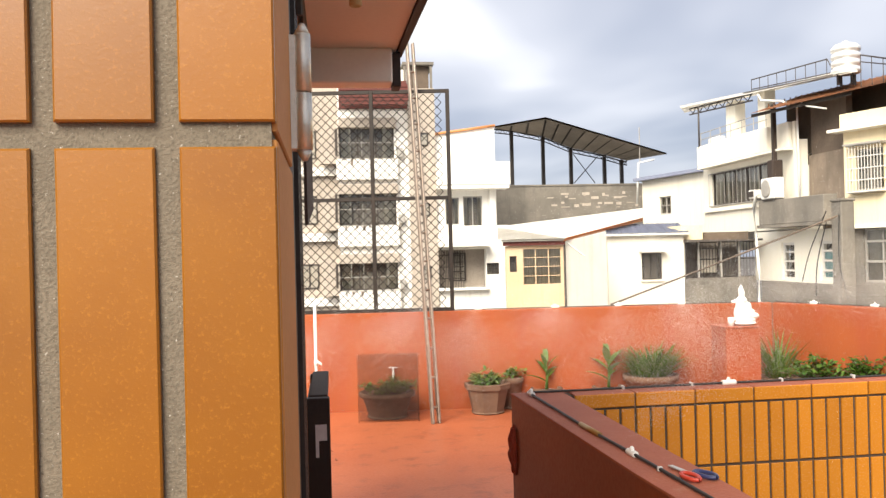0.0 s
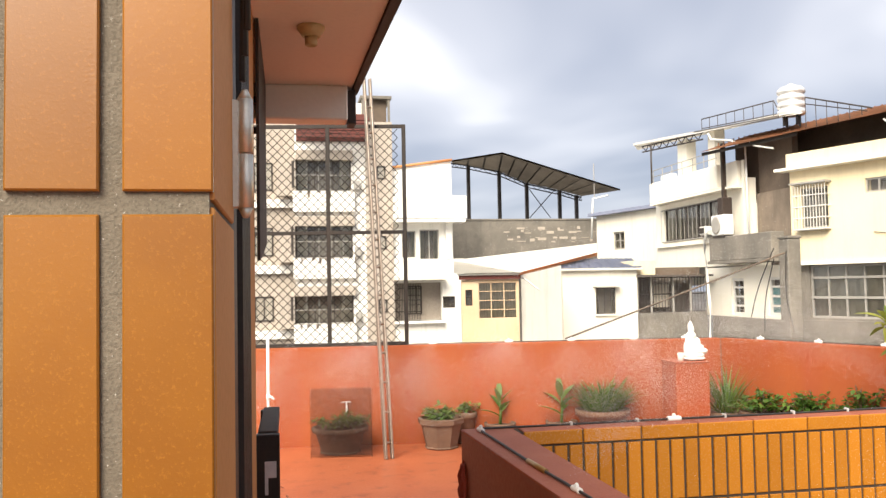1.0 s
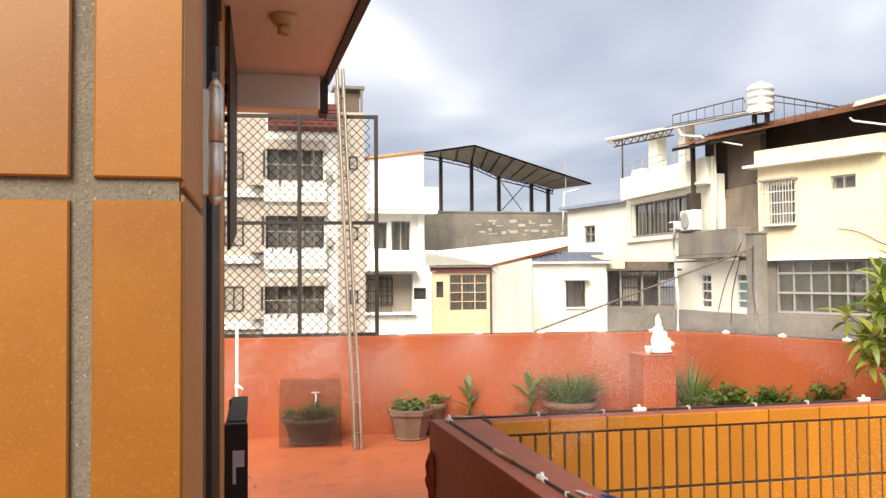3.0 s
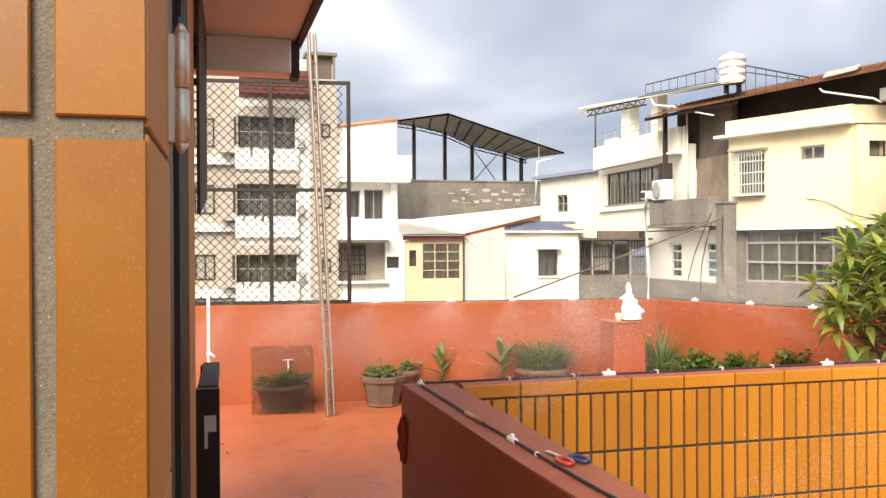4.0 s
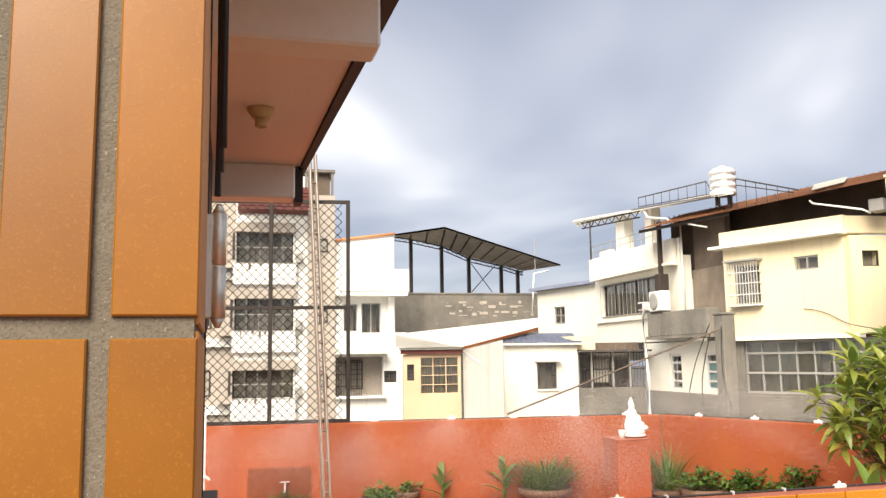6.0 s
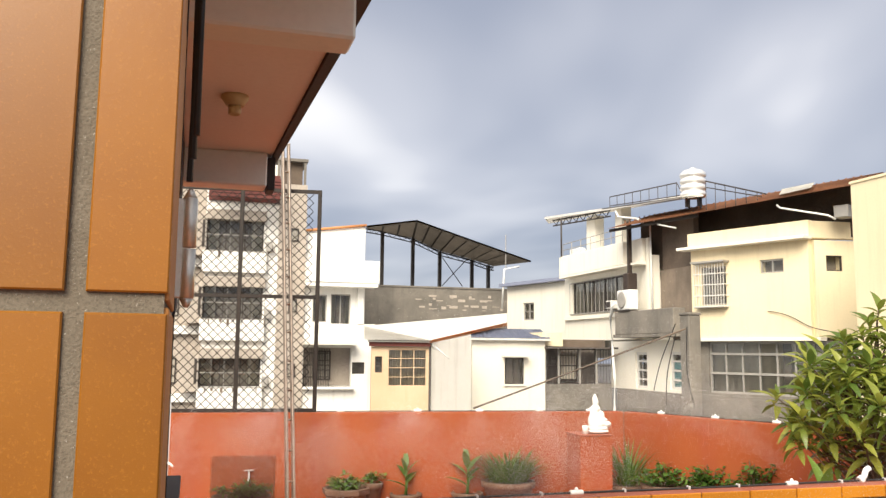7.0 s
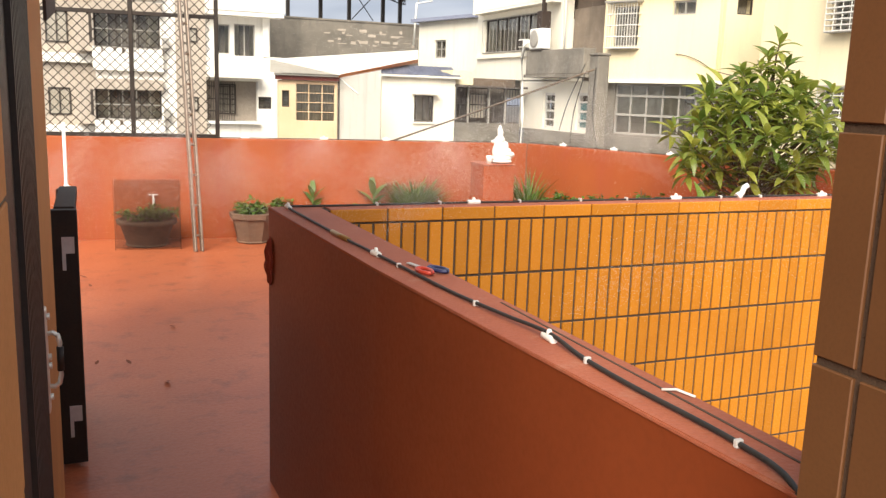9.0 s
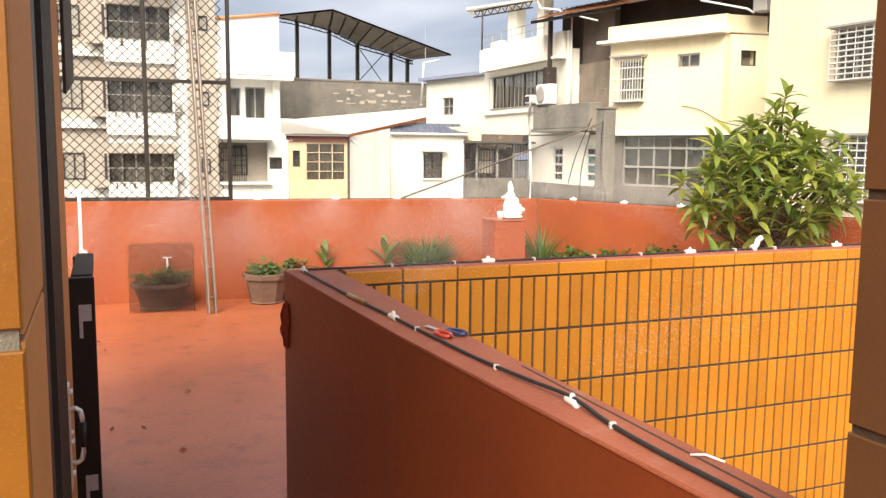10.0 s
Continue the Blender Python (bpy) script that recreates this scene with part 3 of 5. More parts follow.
for s in (-1.0, 0.925, 1.765):
    part("post", box(s - 0.022, -0.02, 1.07, s + 0.022, 0.02, 3.51, 0.004), BLACK, fence)
for z in (1.09, 2.315, 3.49):
    part("rail", box(-1.0, -0.016, z - 0.020, 1.76, 0.016, z + 0.020, 0.003), BLACK, fence)
bm = bmesh.new()
p = 0.098
zlo, zhi, slo, shi = 1.11, 3.47, -0.98, 1.745
k = int((slo - zhi) / p)
while k * p < shi - zlo + 0.2 + zhi:
    for sgn in (1, -1):
        # strand: s = k*p + sgn*z, cut to the panel
        pts = []
        for z in np.arange(zlo, zhi + 0.001, p / 2):
            s = k * p + (z if sgn > 0 else -z + 2 * zlo)
            if slo <= s <= shi:
                j = len(pts)
                pts.append((s, 0.006 * sgn * (1 if j % 2 else -1), z))
        if len(pts) > 1:
            add_tube(bm, pts, 0.0042, 4)
    k += 1
part("chain_link", bm, BLACK, fence, "diamond wire mesh")

# ---- aluminium ladder leaning on the parapet ----
ladder = thing("ladder", look((0.925, 8.43, 0.0), (0.835, 9.20, 3.98)) @ pose(0, 0, 0), "long slender aluminium ladder leaning against the parapet", "ladder")
foot, head = Vector((0.95, 8.43, 0.0)), Vector((0.858, 9.24, 4.02))
ax = (head - foot).normalized()
side = Vector((1, 0.42, 0)).normalized()
side = (side - ax * side.dot(ax)).normalized()
ladder.matrix_world = Matrix.LocRotScale(foot, Matrix((side, ax.cross(side), ax)).transposed().to_quaternion(), None)
H = (head - foot).length
for x in (-0.036, 0.036):
    part("rail", box(x - 0.011, -0.025, 0, x + 0.011, 0.025, H, 0.003), ALU, ladder)
for k in range(13):
    part("rung", tube([(-0.034, 0, 0.16 + k * 0.30), (0.034, 0, 0.16 + k * 0.30)], 0.012, 8), ALU, ladder)

# ---- white pipe at the house corner ----
pipe = thing("water_pipe", pose(-0.235, 9.0, 0), "white plastic water pipe standing beside the parapet", "pipe")
part("pipe_run", tube([(0, 0, 0), (0, 0, 1.22)], 0.016, 10), PLASTIC, pipe)
part("coupling", tube([(0, 0, 0.56), (0, 0, 0.62)], 0.022, 10), PLASTIC, pipe)
part("tap", tube([(0, 0, 0.60), (0.03, -0.05, 0.60), (0.06, -0.06, 0.57)], 0.012, 8), PLASTIC, pipe)
tap = thing("wall_tap", pose(0.585, 9.215, 0.44), "white tap on a pipe in front of the parapet", "tap")
part("riser", tube([(0, 0, -0.44), (0, 0, 0.03)], 0.009, 8), PLASTIC, tap)
part("lever", box(-0.05, -0.012, 0.03, 0.05, 0.008, 0.042, 0.004), PLASTIC, tap)
part("spout", tube([(0, 0, 0.0), (0, -0.07, 0.01), (0, -0.09, -0.04)], 0.008, 8), PLASTIC, tap)

# ---- pedestal with white seated statue ----
ped = thing("pedestal", pose(4.05, 8.26, 0, 0, 0, -2), "orange-red painted square brick pedestal near the parapet corner", "pedestal")
bm = bmesh.new()
add_box(bm, -0.18, -0.18, 0, 0.18, 0.18, 0.875, 0.008)
bricks = []
for j in range(13):
    for sx in (0, 1):
        d = 0.003
        bricks.append((-0.178 + 0.18 * sx - (0.05 if j % 2 and sx else 0), -0.18 - d, 0.02 + j * 0.065, -0.178 + 0.172 + 0.184 * sx - (0.0 if sx else (0.05 if j % 2 else 0)), -0.165, 0.075 + j * 0.065))
part("shaft", bm, RED_PAINT, ped)
for b in bricks:
    part("brick", box(*b), RED_PAINT, ped)
part("top_slab", box(-0.19, -0.19, 0.875, 0.19, 0.19, 0.89, 0.004), RED_COPING, ped)

statue_bm = bmesh.new()
for c, sc in (((0.0, 0.0, 0.022), (0.120, 0.095, 0.022)), ((0.0, 0.0, 0.055), (0.110, 0.090, 0.030)), ((-0.01, 0.0, 0.10), (0.095, 0.085, 0.060)),
              ((0.075, -0.02, 0.098), (0.062, 0.060, 0.036)), ((-0.035, 0.0, 0.185), (0.060, 0.060, 0.095)), ((-0.032, 0.0, 0.255), (0.052, 0.062, 0.045)),
              ((-0.030, -0.002, 0.325), (0.033, 0.036, 0.046)), ((-0.036, 0.0, 0.355), (0.028, 0.031, 0.040)), ((-0.034, 0.0, 0.393), (0.014, 0.015, 0.022)),
              ((0.020, -0.035, 0.185), (0.036, 0.026, 0.055)), ((0.050, -0.045, 0.145), (0.036, 0.022, 0.020)), ((-0.070, 0.01, 0.12), (0.035, 0.06, 0.09))):
    bmesh.ops.create_uvsphere(statue_bm, u_segments=18, v_segments=12, radius=1, matrix=Matrix.LocRotScale(c, None, sc))
st = part("statue", statue_bm, PORCELAIN, None)
st.matrix_world = pose(4.13, 8.20, 0.89)
rm = st.modifiers.new("blend", "REMESH")
rm.mode, rm.voxel_size, rm.use_smooth_shade = "VOXEL", 0.006, True
sm = st.modifiers.new("soften", "SMOOTH")
sm.factor, sm.iterations = 0.5, 3
tagged(st, "small white porcelain seated figure on the pedestal", "statue")
cup = part("offering_cup", lathe([(0.028, 0), (0.034, 0.06), (0.036, 0.085), (0.030, 0.085)], 16), PORCELAIN, None)
cup.matrix_world = pose(3.965, 8.17, 0.89)
tagged(cup, "white cup standing beside the statue", "cup")


# ---- plants ----
def leaf_mesh(name, length, width, mat, droop=0.3, fold=0.25, n=5):
    """A pointed leaf with a folded midrib that bends down towards the tip."""
    bm = bmesh.new()
    rows = []
    for i in range(n + 1):
        u = i / n
        w = width * 0.5 * (math.sin(math.pi * min(1.0, u ** 0.8)) ** 0.8 if 0 < u < 1 else 0.03)
        y, z = length * u, length * (0.12 * u - droop * u * u)
        rows.append([bm.verts.new((-w, y, z + w * fold)), bm.verts.new((0, y, z)), bm.verts.new((w, y, z + w * fold))])
    for a, b in zip(rows, rows[1:]):
        for k in (0, 1):
            bm.faces.new((a[k], a[k + 1], b[k + 1], b[k])).smooth = True
    me = bpy.data.meshes.new(name)
    bm.to_mesh(me)
    bm.free()
    me.materials.append(mat)
    return me


def scatter_mesh(name, proto, poses, mat, parent, label=""):
    """Many copies of a small mesh joined into one part."""
    v = np.array([p.co[:] for p in proto.vertices])
    f = [tuple(p.vertices) for p in proto.polygons]
    verts, faces = [], []
    for m in poses:
        a = np.array(m)
        base = len(verts)
        verts.extend((v @ a[:3, :3].T + a[:3, 3]).tolist())
        faces.extend(tuple(i + base for i in q) for q in f)
    me = bpy.data.meshes.new(name)
    me.from_pydata(verts, [], faces)
    me.materials.append(mat)
    me.polygons.foreach_set("use_smooth", [True] * len(me.polygons))
    ob = new(name, me)
    ob.parent = parent
    return tagged(ob, label, "", "", "stuff")


def spin(rz, rx, ry=0.0, s=1.0, at=(0, 0, 0)):
    return Matrix.Translation(at) @ Euler((radians(rx), radians(ry), radians(rz)), "XYZ").to_matrix().to_4x4() @ Matrix.Diagonal((s, s, s, 1))


rng = random.Random(7)


def broadleaf_tree(x, y):
    tree = thing("tree", pose(x, y, 0), "bushy broad-leaved tree with glossy green leaves in rosettes", "tree")
    part("trunk", tube([(-0.06, 0, 0.0), (-0.03, 0.01, 0.45), (0.02, 0.0, 0.85), (0.05, 0.02, 1.25), (0.09, 0.0, 1.6), (0.12, 0.02, 2.02)], 0.04, 9, radii=[0.05, 0.044, 0.036, 0.026, 0.016, 0.006]), BARK, tree)
    big, small = leaf_mesh("leaf", 0.200, 0.058, LEAF, 0.55, 0.35, 6), leaf_mesh("leaf", 0.150, 0.046, LEAF, 0.40, 0.35, 6)
    near, rest = [], []
    tips = []
    while len(tips) < 118:
        # crown: an uneven dome, widest below the middle, rosettes mostly near its skin
        v = Vector((rng.gauss(0, 1), rng.gauss(0, 1), rng.gauss(0, 1))).normalized() * (0.45 + 0.55 * rng.random() ** 0.5)
        lump = 1 + 0.22 * noise.noise(v * 2.3 + Vector((5, 1, 2)))
        p = Vector((0.02 + 0.74 * v.x * lump, 0.60 * v.y * lump, 1.34 + (0.52 if v.z > 0 else 0.46) * v.z * lump))
        if all((p - q).length > 0.13 for q in tips):
            tips.append(p)
    tips += [Vector((0.12, 0, 2.10)), Vector((0.06, 0.03, 1.98)), Vector((0.22, 0, 1.93)), Vector((-0.20, 0.02, 1.86)), Vector((-0.55, 0, 1.66)), Vector((0.50, 0, 1.74)), Vector((0.14, -0.05, 1.84))]
    for tip in tips:
        zb = min(1.7, max(0.55, tip.z - 0.22 - 0.40 * tip.xy.length))
        b0 = Vector((0.04 * (zb - 0.6), 0.0, zb))
        mid = b0.lerp(tip, 0.6) + Vector((0, 0, -0.05))
        part("branch", tube([b0, mid, tip], 0.01, 5, radii=[0.010, 0.007, 0.004]), BARK, tree)
        n = rng.randint(10, 14)
        for i in range(n):
            # young leaves stand up in the middle of a rosette, old ones hang round it
            age = i / n
            m = spin(i * 137.5 + rng.uniform(-18, 18), 62 - 95 * age + rng.uniform(-12, 12), rng.uniform(-18, 18), rng.uniform(0.75, 1.15), tip - Vector((0, 0, 0.09 * age)))
            (near if tip.y < 0.0 and len(near) < 300 else rest).append(m)
    for m in near:
        piece("leaf", big if rng.random() < 0.7 else small, tree, m)
    scatter_mesh("foliage", big, rest[::2], LEAF, tree, "dense glossy leaves")
    scatter_mesh("foliage", small, rest[1::2], LEAF, tree, "dense glossy leaves")
    return tree


broadleaf_tree(5.02, 5.35)


def clay_pot(x, y, r, h, sides, turn, label):
    t = thing("plant_pot", pose(x, y, 0, 0, 0, turn), label, "pot", "pots along the parapet")
    part("bowl", lathe([(r * 0.70, 0.0), (r * 0.74, 0.02), (r * 0.96, h * 0.80), (r * 1.08, h * 0.82), (r * 1.10, h * 0.98), (r * 0.98, h), (r * 0.94, h - 0.03)], sides, sides > 10), POT, t)
    part("foot", lathe([(r * 0.72, 0.0), (r * 0.80, 0.012), (r * 0.72, 0.03)], sides, False), POT, t)
    part("soil", lathe([(r * 0.93, h - 0.05), (r * 0.5, h - 0.025), (0.01, h - 0.02)], 14), SOIL, t)
    return t


def tuft(name, x, y, z, spread, height, count, mat, label, category, width=0.012, droop=0.5):
    t = thing(name, pose(x, y, z), label, category)
    blade = leaf_mesh("blade", height, width, mat, droop, 0.2, 4)
    poses = []
    for _ in range(count):
        a, r = rng.uniform(0, 360), spread * math.sqrt(rng.random())
        lean = 80 - 60 * (r / spread) * rng.random()
        b = radians(a)
        poses.append(spin(a - 90 + rng.uniform(-30, 30), lean, 0, rng.uniform(0.55, 1.1), (r * math.cos(b) * 0.8, r * math.sin(b) * 0.8, 0)))
    scatter_mesh("foliage", blade, poses, mat, t)
    return t


def shrub(name, x, y, z, rx, ry, rz, count, leaf, width, mat, label, category):
    t = thing(name, pose(x, y, z), label, category)
    proto = leaf_mesh("blade", leaf, width, mat, 0.35, 0.2, 4)
    poses, stems = [], bmesh.new()
    for _ in range(max(6, count // 18)):
        a = rng.uniform(0, 2 * math.pi)
        k = rng.random() ** 0.6
        tip = Vector((rx * k * math.cos(a), ry * k * math.sin(a), rz * rng.uniform(0.45, 1.0) * (1.1 - 0.45 * k)))
        add_tube(stems, [(0.15 * tip.x, 0.15 * tip.y, 0), tip * 0.6, tip], 0.004, 4)
        for _ in range(18):
            f = rng.uniform(0.45, 1.0)
            poses.append(spin(rng.uniform(0, 360), rng.uniform(-30, 50), rng.uniform(-25, 25), rng.uniform(0.6, 1.15), tip * f + Vector((rng.uniform(-1, 1), rng.uniform(-1, 1), rng.uniform(-1, 1))) * leaf * 0.5))
    part("stem", stems, BARK, t)
    scatter_mesh("foliage", proto, poses, mat, t)
    return t


def banana_plant(x, y, z, h, label, seed):
    g = random.Random(seed)
    t = thing("banana_plant", pose(x, y, z), label, "plant")
    part("stem", tube([(0, 0, 0), (0.01, 0, h * 0.3), (0, 0, h * 0.62)], 0.012, 7, radii=[0.020, 0.016, 0.007]), BANANA, t)
    proto = leaf_mesh("leaf", h * 0.56, h * 0.15, BANANA, 0.26, 0.35, 7)
    for i in range(7):
        piece("leaf", proto, t, spin(i * 137 + g.uniform(-20, 20), 66 - i * 7 + g.uniform(-7, 7), 0, g.uniform(0.7, 1.05), (0, 0, h * (0.55 - 0.06 * i))))
    return t


clay_pot(0.50, 8.93, 0.27, 0.27, 24, 0, "round brown clay pot full of low green plants beside the tap")
shrub("low_plant", 0.53, 8.93, 0.26, 0.37, 0.24, 0.15, 760, 0.055, 0.024, BANANA, "low dense green plants filling the pot", "plant")
clay_pot(1.56, 8.88, 0.23, 0.32, 8, 22, "angular brown clay pot with sprouting greens")
shrub("low_plant", 1.56, 8.88, 0.30, 0.20, 0.18, 0.13, 260, 0.085, 0.035, BANANA, "light green leafy sprouts in the angular pot", "plant")
clay_pot(1.86, 9.05, 0.12, 0.34, 18, 0, "small reddish clay pot behind the angular pot")
shrub("low_plant", 1.87, 9.05, 0.32, 0.14, 0.10, 0.16, 90, 0.06, 0.03, BANANA, "thin yellow-green sprouts in the small pot", "plant")
clay_pot(2.23, 8.98, 0.16, 0.22, 18, 0, "brown clay pot of a young banana plant")
banana_plant(2.23, 8.98, 0.18, 0.52, "young banana plant with spreading light leaves", 3)
clay_pot(2.90, 8.90, 0.16, 0.22, 18, 0, "brown clay pot of a second banana plant")
banana_plant(2.90, 8.90, 0.16, 0.62, "upright young banana plant beside grassy pot", 9)
clay_pot(3.30, 8.70, 0.27, 0.36, 24, 0, "wide brown clay pot with grass-like plant")
tuft("grass_plant", 3.30, 8.70, 0.33, 0.25, 0.40, 420, GRASS, "thick tuft of long green grassy leaves", "plant", 0.016, 0.45)
clay_pot(4.55, 8.35, 0.20, 0.33, 20, 0, "dark clay pot behind the pedestal")
tuft("grass_plant", 4.55, 8.35, 0.30, 0.14, 0.52, 120, GRASS, "spiky green tuft behind the pedestal", "plant", 0.018, 0.35)
for x, y, w in ((4.75, 7.95, 0.36), (5.05, 7.6, 0.30)):
    clay_pot(x, y, 0.22, 0.38, 20, 0, "dark clay pot with low spreading plant")
    shrub("low_plant", x, y, 0.35, w + 0.06, 0.28, 0.26, 520, 0.06, 0.035, GRASS, "low spreading green plant with small leaves", "plant")
clay_pot(5.28, 7.15, 0.2, 0.32, 20, 0, "clay pot of a small flowering shrub")
shrub("flower_shrub", 5.26, 7.15, 0.30, 0.32, 0.28, 0.47, 420, 0.065, 0.035, GRASS, "small leafy shrub with reddish tips", "shrub")
clay_pot(4.96, 5.35, 0.30, 0.40, 24, 0, "large clay pot of the broad-leaved tree")
clay_pot(4.30, 5.05, 0.2, 0.45, 20, 0, "clay pot with a pale broad-leaved plant")
banana_plant(4.30, 5.05, 0.42, 0.58, "pale green broad-leaved plant beside the tree", 5)
shrub("low_plant", 4.45, 4.6, 0.30, 0.40, 0.25, 0.62, 260, 0.07, 0.04, LEAF, "low green leaves behind the tiled wall", "plant")

# dark net screen round the first pot
net = thing("net_screen", facade(0.19, 8.66, 0.80, 8.60), "thin dark shade-net screen standing round a pot", "screen")
bm = bmesh.new()
for i in range(88):
    s = 0.006 + i * 0.0069
    add_box(bm, s, -0.0006, 0.02, s + 0.0019, 0.0006, 0.70)
for j in range(98):
    z = 0.02 + j * 0.0069
    add_box(bm, 0.006, -0.0006, z, 0.61, 0.0006, z + 0.0019)
part("netting", bm, NET, net)
for s in (0.0, 0.61):
    part("stake", tube([(s, 0, 0), (s, 0, 0.70)], 0.0025, 6), NET, net)


# ---- misting hose, fittings, scissors, cloth ----
def hose(points, label):
    t = thing("misting_hose", pose(0, 0, 0), label, "hose")
    part("hose_run", tube(points, 0.0044, 8), RUBBER, t)
    return t


def glide(points, n=8):
    """A soft curve through the points."""
    out = []
    P = [Vector(p) for p in points]
    for i in range(len(P) - 1):
        a, b, c, d = P[max(i - 1, 0)], P[i], P[i + 1], P[min(i + 2, len(P) - 1)]
        for k in range(n):
            u = k / n
            out.append(0.5 * ((2 * b) + (c - a) * u + (2 * a - 5 * b + 4 * c - d) * u * u + (3 * b - a - 3 * c + d) * u ** 3))
    return out + [P[-1]]


zt = 1.1635
h1 = hose(glide([(0.700, 3.205, zt), (0.712, 2.85, zt), (0.724, 2.5, zt), (0.743, 2.2, zt), (0.757, 1.95, zt), (0.772, 1.7, zt), (0.792, 1.48, zt + 0.004), (0.806, 1.33, zt + 0.008), (0.802, 1.2, zt),
                 (0.798, 1.05, zt), (0.804, 0.90, zt), (0.804, 0.80, zt), (0.790, 0.70, zt), (0.768, 0.62, zt - 0.03)]), "black rubber misting hose lying along the coping")
for y, x in ((2.04, 0.752), (1.607, 0.780), (1.179, 0.801), (0.80, 0.804)):
    part("clip", box(x - 0.0065, y - 0.004, zt - 0.0065, x + 0.0065, y + 0.004, zt + 0.0062, 0.0015), TAPE, h1, "grey hose clip")
part("brass_joint", tube([(0.720, 2.60, zt), (0.729, 2.44, zt)], 0.0085, 10), material("aged_brass", (0.45, 0.30, 0.12), 0.4, None, 20, 0.5, 100, 0.1, 0.1, metal=0.9), h1, "aged brass hose joint")
h2 = hose(glide([(0.702, 3.225, zt), (1.0, 3.235, zt - 0.003), (1.5, 3.228, zt), (2.1, 3.235, zt - 0.003), (2.6, 3.232, zt), (3.4, 3.24, zt), (4.5, 3.24, zt)]), "black misting hose along the stairwell wall top")
for x in (1.08, 1.36, 1.74, 2.05, 2.3, 2.85, 3.1):
    part("clip", box(x - 0.004, 3.222, zt - 0.008, x + 0.004, 3.248, zt + 0.008, 0.002), TAPE, h2, "grey hose clip")
wall_line = facade(-0.5, 9.4, 4.75, 8.8)
hose([wall_line @ Vector((s, 0.05 + 0.01 * math.sin(s * 3), 1.078)) for s in np.arange(-0.6, 5.25, 0.25)], "thin black hose along the far parapet")


def nozzle(x, y, z, turn, scale=1.0):
    t = thing("mist_nozzle", pose(x, y, z, 0, 0, turn), "small white plastic misting nozzle fitted on the hose", "nozzle", "misting nozzles")
    s = scale
    part("tee", tube([(-0.036 * s, 0, 0), (-0.030 * s, 0, 0), (0.030 * s, 0, 0), (0.036 * s, 0, 0)], 0.01, 10, radii=[0.013 * s, 0.0145 * s, 0.0145 * s, 0.013 * s]), PLASTIC, t)
    part("head", lathe([(0.010 * s, 0.0), (0.010 * s, 0.018 * s), (0.007 * s, 0.026 * s), (0.003 * s, 0.028 * s)], 10), PLASTIC, t)
    return t


for x, y, a, r in ((0.703, 3.19, 95, 0.7), (0.743, 2.21, 96, 0.65), (0.806, 1.325, 88, 0.6), (1.515, 3.229, 0, 0.8), (2.58, 3.232, 0, 0.8), (3.515, 3.238, 0, 0.8)):
    nozzle(x, y, zt, a, r)
for s in (0.52, 1.42, 2.05, 2.9, 3.6, 4.3, 4.9):
    q = wall_line @ Vector((s, 0.05, 1.082))
    nozzle(q.x, q.y, q.z, -6, 1.15)
east = facade(4.75, 8.79, 6.45, 4.2)
for s in (0.5, 1.2, 1.9, 2.6):
    q = east @ Vector((s, 0.05, 1.082))
    nozzle(q.x, q.y, q.z, -70, 1.15)
hose([east @ Vector((s, 0.05, 1.078)) for s in np.arange(0.0, 4.8, 0.3)], "thin black hose along the side parapet")
flower = thing("spout_fitting", pose(2.985, 3.236, zt), "white plastic elbow fitting on the wall top", "fitting")
part("elbow", tube([(-0.02, 0, 0), (0.0, 0, 0.02), (0.01, 0, 0.045), (0.03, 0, 0.055)], 0.014, 10), PLASTIC, flower)
part("collar", tube([(-0.03, 0, -0.002), (-0.012, 0, 0.008)], 0.019, 10), PLASTIC, flower)

sc = thing("scissors", pose(0.806, 1.982, 1.159, 0, 0, -78), "small scissors with red and blue plastic handles lying on the coping", "scissors")
for sgn, mat, lab in ((-1, RED_PLASTIC, "red handle"), (1, BLUE_PLASTIC, "dark blue handle")):
    ring = [(0.028 + 0.034 * math.cos(a), sgn * 0.021 + 0.016 * math.sin(a) + sgn * 0.10 * (0.034 * math.cos(a)), 0.007) for a in np.linspace(0, 2 * math.pi, 18)]
    hd = part("handle", add_tube(bmesh.new(), ring, 0.0055, 6, False), mat, sc, lab)
    part("blade", box(-0.085, -0.004 + sgn * 0.003, 0.003, -0.002, 0.004 + sgn * 0.003, 0.006, 0.001), STEEL, hd)
structure("coping_crack_strip", box(0.8475, 0.66, 1.1565, 0.8515, 1.62, 1.1585), MORTAR_DARK, "thin dark tile joint along the coping", "joint")
cap = part("cable_tie", tube([(0.842, 1.02, 1.16), (0.860, 1.005, 1.163), (0.873, 0.975, 1.16)], 0.0022, 6), PLASTIC, None)
tagged(cap, "white plastic cable tie lying on the coping", "cable tie")

bm = bmesh.new()
bmesh.ops.create_uvsphere(bm, u_segments=28, v_segments=22, radius=1)
for v in bm.verts:
    w = 1 + 0.55 * noise.noise(v.co * 2.6) + 0.25 * noise.noise(v.co * 7)
    v.co = Vector((v.co.x * 0.017 * w, v.co.y * 0.030 * w, v.co.z * 0.088 * (1 + 0.3 * noise.noise(v.co * 3))))
for f in bm.faces:
    f.smooth = True
rag = part("cleaning_cloth", bm, RED_CLOTH, None)
rag.matrix_world = pose(0.638, 3.225, 0.945)
tagged(rag, "dark red cloth hanging at the wall corner", "cloth")


